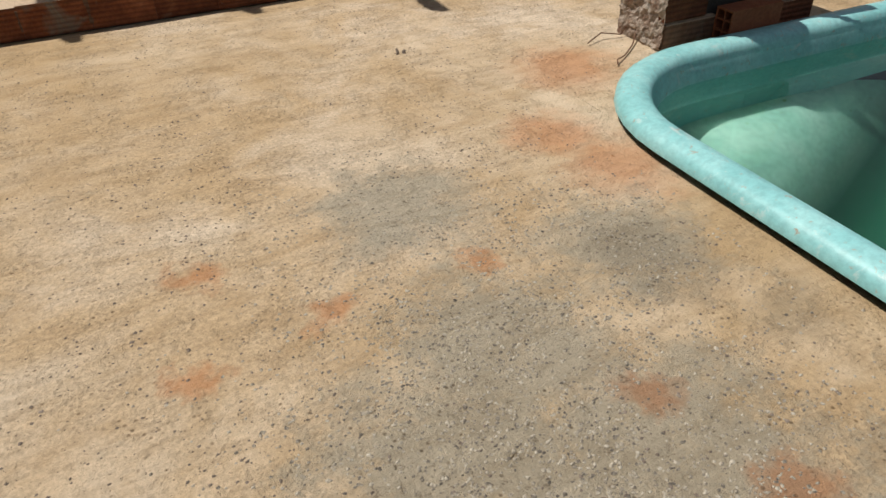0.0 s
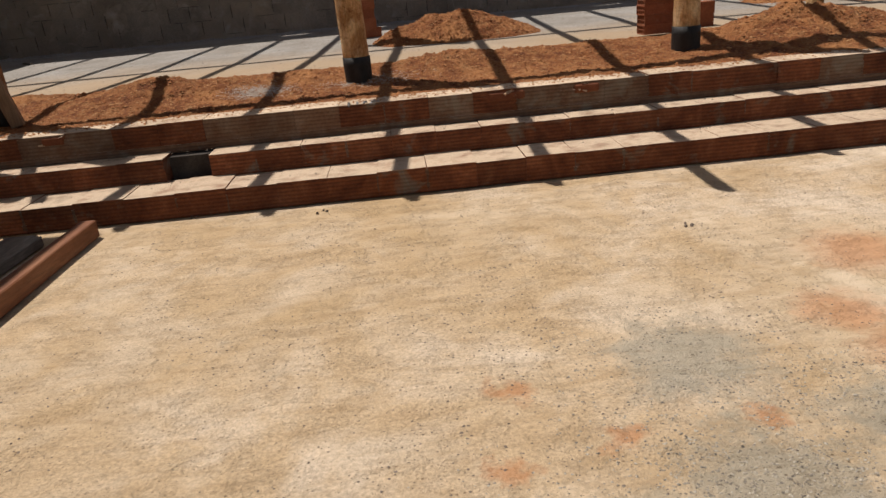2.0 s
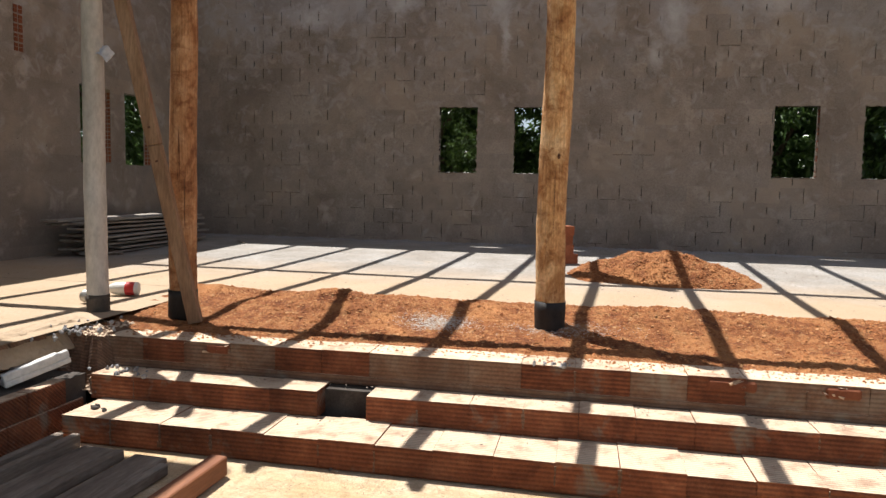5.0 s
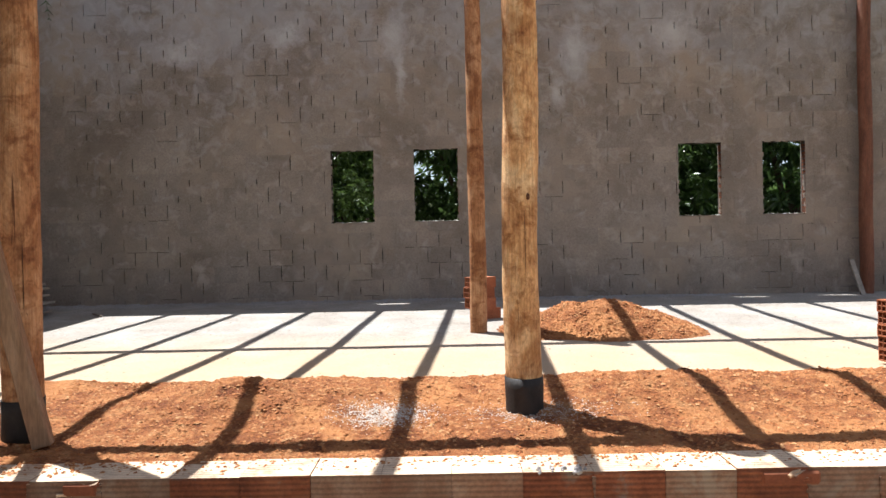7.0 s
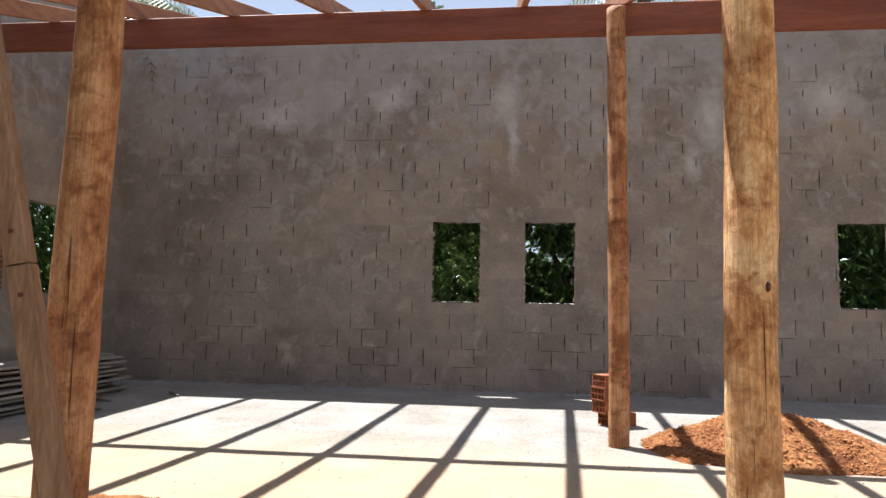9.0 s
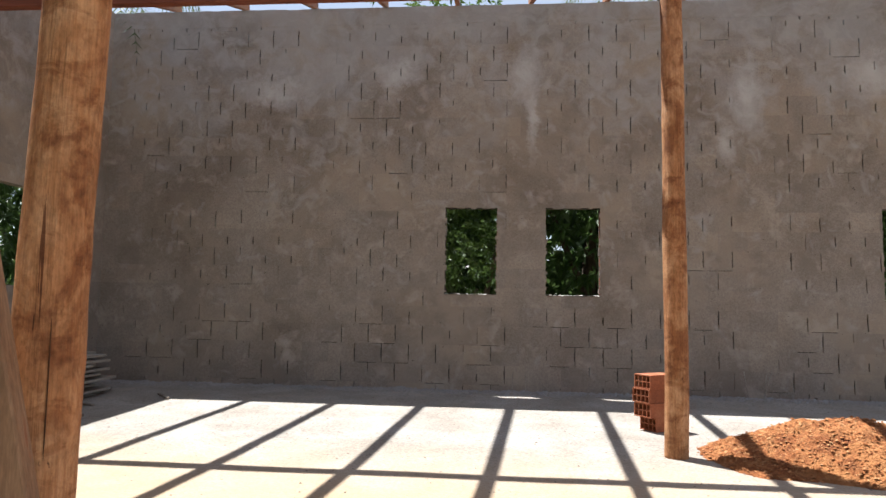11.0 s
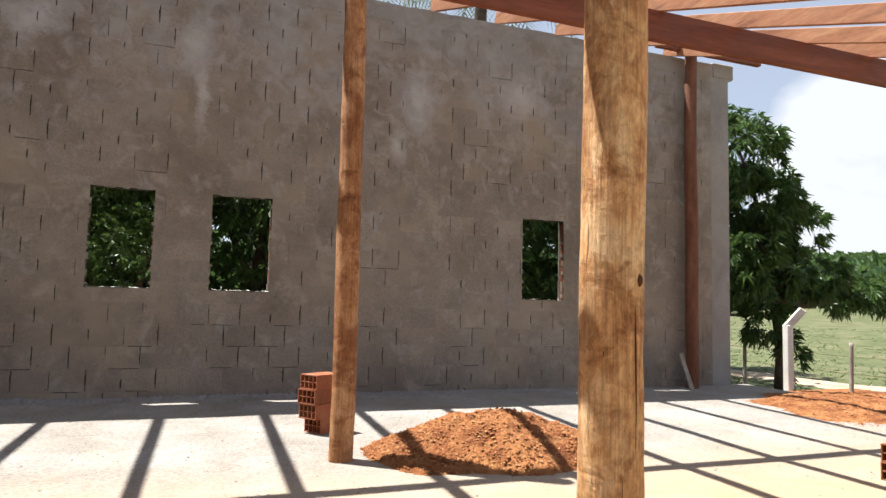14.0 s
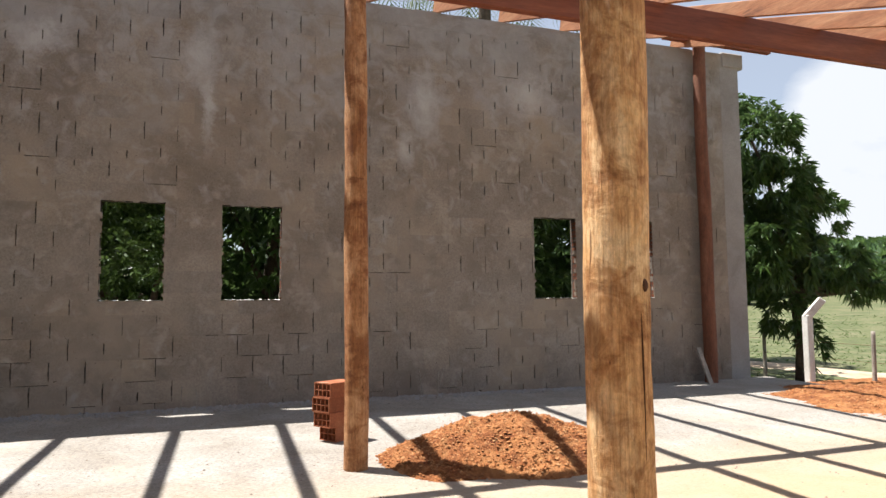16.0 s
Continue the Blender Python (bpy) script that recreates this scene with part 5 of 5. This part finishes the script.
# raised dark cells paint the shade in the vent's brick holes
vent = bmesh.new()
for k in range(5):
    for c in range(2):
        add_box(vent, -6.752, -6.742, 7.74 + c * 0.075, 7.795 + c * 0.075, 3.06 + k * 0.112, 3.105 + k * 0.112)
        add_box(vent, -6.752, -6.742, 7.74 + c * 0.075, 7.795 + c * 0.075, 3.112 + k * 0.112, 3.15 + k * 0.112)
part("vent_holes", vent, M_HOLE_SHADE, lwall, "dark cells painted as the shade in open brick ends")
# the side wall's jambs get the same painted hole shade
wj = bmesh.new()
for a, b in LW:
    for k in range(9):
        zz = WZ0 + 0.02 + k * 0.112
        for yy in (0.012, 0.065):
            add_box(wj, -6.75 - yy - 0.04, -6.75 - yy, b - 0.004, b + 0.002, zz, zz + 0.045)
            add_box(wj, -6.75 - yy - 0.04, -6.75 - yy, b - 0.004, b + 0.002, zz + 0.053, zz + 0.095)
part("jamb_bricks", wj, M_HOLE_SHADE, lwall, "dark cells painted as the shade in the side jambs' brick holes")


# ---------------- trees ----------------
def leaf_material(name, dark, mid, light):
    m = surface(name, [(0.3, dark), (0.5, mid), (0.75, light)], 2.2, 14, 0.25, 0.36, 0.0, spec=0.5)
    nt = m.node_tree
    b = nt.nodes["Principled BSDF"]
    info = nt.nodes.new("ShaderNodeNewGeometry")
    pr = ramp(nt, [(0, (0.55, 0.55, 0.5)), (0.8, (1, 1, 1)), (1, (1.5, 1.45, 0.9))])
    nt.links.new(info.outputs["Random Per Island"], pr.inputs[0])
    nt.links.new(mix(nt, 1.0, b.inputs["Base Color"].links[0].from_socket, pr.outputs[0], "MULTIPLY"), b.inputs["Base Color"])
    tr = nt.nodes.new("ShaderNodeBsdfTranslucent")
    tr.inputs[0].default_value = (*[c * 1.4 for c in light], 1)
    ms = nt.nodes.new("ShaderNodeMixShader")
    ms.inputs[0].default_value = 0.22
    out = nt.nodes["Material Output"]
    nt.links.new(b.outputs[0], ms.inputs[1])
    nt.links.new(tr.outputs[0], ms.inputs[2])
    nt.links.new(ms.outputs[0], out.inputs[0])
    return m


M_MANGO = leaf_material("mango_leaf", (0.032, 0.066, 0.02), (0.062, 0.122, 0.03), (0.12, 0.19, 0.055))
M_BUSH = leaf_material("light_leaf", (0.04, 0.085, 0.018), (0.075, 0.14, 0.03), (0.13, 0.20, 0.05))
M_PALM = leaf_material("palm_leaf", (0.035, 0.065, 0.02), (0.06, 0.10, 0.03), (0.12, 0.15, 0.05))
M_BARK = surface("bark", [(0.3, (0.07, 0.05, 0.035)), (0.7, (0.16, 0.12, 0.09))], 6, 30, 0.4, 0.95, 0.6, 30)


def leaves_into(verts, faces, c, axis, n, length, width, r):
    """One tuft of narrow drooping leaves, added to the lists."""
    for _ in range(n):
        d = (axis + Vector((r.gauss(0, 0.7), r.gauss(0, 0.7), r.gauss(-0.25, 0.5)))).normalized()
        sidev = d.cross(Vector((r.gauss(0, 1), r.gauss(0, 1), r.gauss(0, 1)))).normalized()
        L, w = length * r.uniform(0.6, 1.2), width * r.uniform(0.7, 1.2)
        p0 = c + d * 0.02
        p1 = c + d * L * 0.5 + Vector((0, 0, -0.04 * L))
        p2 = c + d * L + Vector((0, 0, -0.35 * L))
        b = len(verts)
        verts += [p0, p1 + sidev * w / 2, p2, p1 - sidev * w / 2]
        faces += [(b, b + 1, b + 2), (b, b + 2, b + 3)]


def tree(name, x, y, z, height, lobes, clumps, leaf, mat, label, seed, low=0.2, per=14, fill=0.35, gap=-1.0, slim=0.30):
    r = random.Random(seed)
    t = thing(name, x, y, z, label, "tree")
    bm = log_mesh("trunk", M_BARK, height * 0.55, 0.16, 0.08, (r.uniform(-0.2, 0.2), r.uniform(-0.2, 0.2)), seed, 0.06, 10, 0.3)
    part("trunk", bm, M_BARK, t, smooth=True)
    for k, (lx, ly, lz, rx, rz) in enumerate(lobes):
        a = Vector((0, 0, height * 0.3))
        d = Vector((lx, ly, lz)) - a
        lb = log_mesh("limb", M_BARK, d.length, 0.07, 0.025, (0, 0), seed + k, 0.05, 8, 0.3)
        bmesh.ops.transform(lb, matrix=Matrix.Translation(a) @ d.to_track_quat("Z", "Y").to_matrix().to_4x4(), verts=lb.verts)
        part("limb", lb, M_BARK, t, smooth=True)
    verts, faces = [], []
    vol = [rx * rx * rz for *_, rx, rz in lobes]
    for k, (lx, ly, lz, rx, rz) in enumerate(lobes):
        for _ in range(int(clumps * vol[k] / sum(vol))):
            d = Vector((r.gauss(0, 1), r.gauss(0, 1), r.gauss(0, 1))).normalized()
            rad = r.uniform(fill, 1.0) ** 0.6 * (1 + 0.28 * noise.noise(d * 2.2 + Vector((seed, k, 0))))
            c = Vector((lx + d.x * rx * rad, ly + d.y * rx * rad, lz + d.z * rz * rad))
            if c.z < low or noise.noise(c * 2.6 + Vector((seed, 0, 0))) < gap:
                continue
            leaves_into(verts, faces, c, d * 0.8 + Vector((0, 0, 0.1)), per, leaf, leaf * slim, r)
    me = bpy.data.meshes.new("crown")
    me.from_pydata([tuple(v) for v in verts], [], faces)
    me.materials.append(mat)
    part("crown", me, mat, t)
    return t


tree("mango_tree", 8.6, 13.0, 0.25, 5.2, [(-0.95, 0, 4.3, 0.72, 0.78), (-0.5, 0.1, 3.4, 0.85, 0.75), (0.35, 0, 3.0, 0.52, 0.48), (-0.75, 0, 2.4, 0.8, 0.7), (0.35, -0.1, 2.15, 0.72, 0.5), (1.35, -0.2, 1.9, 0.6, 0.36), (2.05, -0.3, 1.85, 0.42, 0.30), (-0.35, 0, 1.35, 0.42, 0.45), (0.05, -0.1, 0.75, 0.26, 0.42)], 2100, 0.20, M_MANGO, "dense dark green mango tree beside the wall", 3, per=20, fill=0.45, gap=-0.10, slim=0.2)
# the high lobes, hidden by the wall, are added to shade the foliage below
LOB = [(0, 0, 2.0, 1.9, 1.7), (-1.0, 0.3, 1.4, 1.2, 1.1), (1.1, 0.3, 1.5, 1.3, 1.1), (0.0, -0.9, 4.6, 2.1, 0.8), (-1.2, -0.6, 4.2, 1.2, 0.7), (1.2, -0.6, 4.3, 1.2, 0.7), (0.1, -0.5, 3.4, 1.7, 0.7)]
tree("mango_tree", -6.5, 15.6, 0.2, 4.6, LOB, 1700, 0.22, M_MANGO, "dark leafy tree standing behind the wall", 5)
tree("leafy_tree", -3.3, 15.2, 0.2, 6.8, LOB + [(0, 0.3, 5.0, 1.5, 1.3), (0.3, 0.5, 6.4, 1.2, 0.9)], 3000, 0.15, M_BUSH, "light green leafy tree behind the wall", 7)
tree("mango_tree", -0.2, 15.6, 0.2, 4.8, LOB, 1700, 0.22, M_MANGO, "dark leafy tree standing behind the wall", 9)
tree("mango_tree", 3.4, 15.8, 0.2, 4.6, LOB, 1700, 0.22, M_MANGO, "dark leafy tree standing behind the wall", 11)
tree("mango_tree", 6.6, 16.2, 0.2, 4.6, LOB, 1700, 0.22, M_MANGO, "dark leafy tree standing behind the wall", 13)
for k in range(5):
    tree("mango_tree", -8.0 + 4.4 * k, 18.8 + 0.5 * (k % 2), 0.2, 5.0, LOB, 2300, 0.28, M_MANGO, "dark leafy tree in the grove behind the wall", 31 + k, per=12)
tree("leafy_tree", -2.1, 13.4, 0.3, 2.6, [(0, 0, 1.6, 0.6, 0.9), (0.3, 0.1, 2.2, 0.45, 0.5)], 260, 0.11, M_BUSH, "young light green tree close behind the wall", 15)
tree("leafy_tree", -9.8, 9.2, 0.2, 4.6, LOB, 1700, 0.18, M_MANGO, "dark leafy tree beyond the side wall", 17)
tree("mango_tree", -10.0, 12.4, 0.2, 4.6, LOB, 1700, 0.2, M_MANGO, "dark leafy tree beyond the side wall", 23)
tree("mango_tree", -10.6, 15.8, 0.2, 4.6, LOB, 1200, 0.2, M_MANGO, "dark leafy tree beyond the side wall", 25)
tree("leafy_tree", 9.6, 7.4, 0.0, 1.2, [(0, 0, 0.9, 0.45, 0.4)], 90, 0.12, M_BUSH, "small leafy shrub by the fence", 19, low=0.4)


def palm(x, y, z, height, seed, n=16, length=2.3):
    r = random.Random(seed)
    t = thing("palm_tree", x, y, z, "tall palm with drooping feathery fronds behind the wall", "palm")
    part("trunk", log_mesh("trunk", M_BARK, height, 0.14, 0.10, (0.1, 0.05), seed, 0.03, 12, 0.25), M_BARK, t, smooth=True)
    for k in range(n):
        az = 2 * math.pi * k / n + r.uniform(-0.15, 0.15)
        up = r.uniform(-0.1, 1.0)
        verts, faces = [], []
        prev, L = None, length * r.uniform(0.85, 1.1)
        for i in range(26):
            f = i / 25
            out = L * f * (1 - 0.15 * f)
            p = Vector((0.1 + math.cos(az) * out, 0.05 + math.sin(az) * out, height + L * (up * f - (0.75 + up * 0.5) * f * f)))
            if prev is not None:
                d = (p - prev).normalized()
                s = d.cross(Vector((0, 0, 1))).normalized()
                w = 0.012 * (1.2 - f)
                b = len(verts)
                verts += [prev - s * w, prev + s * w, p + s * w, p - s * w]
                faces.append((b, b + 1, b + 2, b + 3))
                for sg in (-1, 1):
                    ll = 0.5 * math.sin(math.pi * min(1, 0.12 + f * 0.85)) * r.uniform(0.8, 1.1)
                    tip = p + (s * sg * 0.75 + d * 0.5).normalized() * ll + Vector((0, 0, -0.45 * ll))
                    b = len(verts)
                    verts += [p - d * 0.016, p + d * 0.016, tip]
                    faces.append((b, b + 1, b + 2))
            prev = p
        me = bpy.data.meshes.new("frond")
        me.from_pydata([tuple(v) for v in verts], [], faces)
        me.materials.append(M_PALM)
        part("frond", me, M_PALM, t)
    return t


palm(-7.9, 12.9, 0.2, 6.4, 3)
palm(0.6, 13.6, 0.2, 6.9, 5)
palm(2.9, 13.8, 0.2, 7.0, 6)

# woods on the far hill, tufts in the field
r = random.Random(21)
verts, faces = [], []
for _ in range(5200):
    a, d = radians(r.uniform(10, 100)), r.uniform(80, 200)
    x, y = d * math.sin(a), d * math.cos(a)
    if noise.noise(Vector((x * 0.02, y * 0.02, 4))) < -0.12 and d < 150:
        continue
    c = Vector((x, y, ground_height(x, y) + r.uniform(0.5, 4.0)))
    leaves_into(verts, faces, c, Vector((0, 0, 0.6)), 12, r.uniform(1.6, 2.6), 5.0, r)
for _ in range(7000):
    a, d = radians(r.uniform(25, 85)), r.uniform(190, 290)
    x, y = d * math.sin(a), d * math.cos(a)
    c = Vector((x, y, ground_height(x, y) + r.uniform(0.5, 4.5)))
    leaves_into(verts, faces, c, Vector((0, 0, 0.6)), 10, r.uniform(2.0, 3.2), 3.5, r)
me = bpy.data.meshes.new("far_woods")
me.from_pydata([tuple(v) for v in verts], [], faces)
me.materials.append(M_MANGO)
tagged(part("far_woods", me, M_MANGO), "low green woods on the distant hill", "woods", kind="stuff")
verts, faces = [], []
for _ in range(16000):
    x, y = r.uniform(7.2, 40), r.uniform(2, 48)
    if abs(x - 10.6 - 0.035 * (y + 12 - 20)) < 1.0:
        continue
    c = Vector((x, y, ground_height(x, y)))
    leaves_into(verts, faces, c, Vector((0, 0, 1.3)), 4, r.uniform(0.04, 0.13), 0.03, r)
me = bpy.data.meshes.new("grass")
me.from_pydata([tuple(v) for v in verts], [], faces)
me.materials.append(M_BUSH)
tagged(part("grass", me, M_BUSH), "tufts of grass in the field", "grass", kind="stuff")


# ---------------- crumbs, pebbles ----------------
def crumbs(name, n, where, size, mat, label, category, seed):
    r = random.Random(seed)
    verts, faces = [], []
    for _ in range(n):
        x, y, z = where(r)
        s = size * r.uniform(0.3, 1.0) ** 1.5
        b = len(verts)
        ring = [Vector((math.cos(a + r.uniform(-0.4, 0.4)) * s * r.uniform(0.7, 1.2), math.sin(a) * s * r.uniform(0.6, 1.1), r.uniform(-0.2, 0.25) * s)) for a in (0, 1.26, 2.51, 3.77, 5.03)]
        p = Vector((x, y, z))
        verts += [p + q for q in ring] + [p + Vector((r.uniform(-0.3, 0.3) * s, r.uniform(-0.3, 0.3) * s, s * r.uniform(0.4, 0.8)))]
        faces += [(b + i, b + (i + 1) % 5, b + 5) for i in range(5)]
    me = bpy.data.meshes.new(name)
    me.from_pydata([tuple(v) for v in verts], [], faces)
    me.materials.append(mat)
    return tagged(part(name, me, mat), label, category, kind="stuff")


def on_heap(ob):
    vs = [v.co.copy() for v in ob.data.vertices if v.co.z > UP + 0.0]
    def pick(r):
        v = r.choice(vs)
        return v.x + r.uniform(-0.012, 0.012), v.y + r.uniform(-0.012, 0.012), v.z
    return pick


def on_bed(r):
    x, y = r.uniform(-3.3, 5.5), r.uniform(4.83, 6.4)
    return x, y, dirt_z(x, y)


def on_court(r):
    x, y = r.uniform(-1.6, 3.4), r.uniform(-0.6, 3.9)
    if x > 1.7 and y < 2.3:
        x = r.uniform(-1.5, 1.6)
    for _ in range(3):
        if noise.noise(Vector((x * 1.7, y * 1.7, 5))) + 0.5 * noise.noise(Vector((x * 6, y * 6, 1))) > 0.05:
            break
        x, y = r.uniform(-1.5, 1.65), r.uniform(-0.6, 3.9)
    return x, y, court_z(x, y)


def on_worn(r):
    cx, cy, q = r.choice(((0.92, 1.70, 0.26), (1.42, 1.25, 0.24), (0.92, 1.02, 0.28), (0.68, 0.75, 0.33), (1.05, 0.62, 0.3), (0.6, 0.2, 0.4), (1.2, 0.25, 0.3)))
    x, y = cx + r.gauss(0, q * 0.9), cy + r.gauss(0, q * 0.9)
    if x > 1.72 or noise.noise(Vector((x * 6, y * 6, 0))) < -0.15:
        x, y = 0.8 + r.gauss(0, 0.25), 0.9 + r.gauss(0, 0.3)
    return x, y, court_z(x, y)


M_AGGREGATE = surface("aggregate", [(0.38, (0.13, 0.11, 0.09)), (0.5, (0.36, 0.31, 0.24)), (0.62, (0.50, 0.44, 0.35))], 60, 120, 0.3, 0.9, 0, 60)
crumbs("aggregate", 9000, on_worn, 0.0065, M_AGGREGATE, "exposed gravel in worn patches of the court", "gravel", 14)
heaps = [o for o in bpy.data.objects if o.name.startswith("earth_mound")]
M_CLOD = surface("clods", [(0.34, (0.20, 0.062, 0.02)), (0.5, (0.34, 0.13, 0.043)), (0.66, (0.50, 0.28, 0.13))], 22, 60, 0.3, 0.95, 0, 60)
crumbs("earth_crumbs", 7000, on_heap(heaps[0]), 0.017, M_CLOD, "crumbs of red earth on the heap", "crumbs", 1)
crumbs("earth_crumbs", 3000, on_heap(heaps[1]), 0.022, M_CLOD, "crumbs of red earth on the heap", "crumbs", 2)
crumbs("earth_crumbs", 15000, on_bed, 0.017, M_CLOD, "crumbs of red earth on the bed", "crumbs", 3)
M_GRIT = surface("grit", [(0.3, (0.12, 0.09, 0.07)), (0.7, (0.30, 0.24, 0.19))], 30, 60, 0.3, 0.9, 0, 60)
crumbs("grit", 4800, on_court, 0.0062, M_GRIT, "dark grit scattered on the court", "grit", 4)
crumbs("grit", 1400, lambda r: (lambda x, y: (x, y, slab_z(x, y)))(r.uniform(-6, 5), r.uniform(6.5, 11.5)), 0.012, M_GRIT, "grit scattered on the slab", "grit", 5)
crumbs("rubble", 2600, lambda r: (lambda x, y: (x, y, slab_z(x, y)))(r.uniform(-6.6, 3.5), Y - abs(r.gauss(0, 0.09)) - 0.01), 0.03, M_CAP, "cement droppings along the wall's foot", "rubble", 6)
for x, y in ((-1.32, 3.97), (1.40, 2.93), (-0.5, 3.8)):
    shard_pile("clod", x, y, 0.004, 3, (0.02, 0.015), 0.015, M_GRIT, "small dark clod lying on the court", "clod", int(100 * abs(x)))
crumbs("rubble", 1600, lambda r: (r.uniform(-3.1, 4.5), 4.60 + 0.22 * r.random() ** 0.6, S3 + 0.001), 0.014, M_CLOD, "crumbs of earth and mortar on the top step", "rubble", 16)
crumbs("rubble", 700, lambda r: (lambda x, q: (x, 4.31 - 0.2 * q ** 3, S1 + 0.003) if r.random() < 0.5 else (x, 4.555 - 0.16 * q ** 2, S2 + 0.002))(r.uniform(-3.0, 4.5), r.random()), 0.009, M_GRIT, "grit in the corners of the steps", "grit", 17)
# lime spilt on the earth
M_LIME = surface("lime", [(0.3, (0.42, 0.34, 0.27)), (0.7, (0.60, 0.54, 0.48))], 12, 60, 0.3, 0.95, 0.5, 60)
crumbs("lime", 4500, lambda r: (lambda x, y: (x, y, dirt_z(x, y) + 0.002))(r.gauss(-1.08, 0.12), r.gauss(5.47, 0.09)), 0.006, M_LIME, "white lime spilt on the earth bed", "lime", 7)
crumbs("lime", 1500, lambda r: (lambda x, y: (x, y, dirt_z(x, y) + 0.002))(r.gauss(-0.18, 0.2), r.gauss(5.46, 0.07)), 0.006, M_LIME, "white lime round the post's foot", "lime", 8)

# thin starter bars at the columns' feet
for x, y, h, lx in ((-1.58, 11.52, 0.26, 0.01), (-1.42, 11.50, 0.24, -0.01), (1.08, 11.50, 0.34, -0.05), (1.26, 11.52, 0.30, 0.02), (1.2, 11.40, 0.36, 0.10), (-4.05, 11.52, 0.2, 0.01)):
    z = slab_z(x, y) - 0.02
    wire("starter_bar", [(x, y, z), (x + lx * 0.5, y + 0.004, z + h * 0.5), (x + lx, y, z + h)], 0.005, M_GREYWOOD, "thin steel starter bar at the wall's foot")
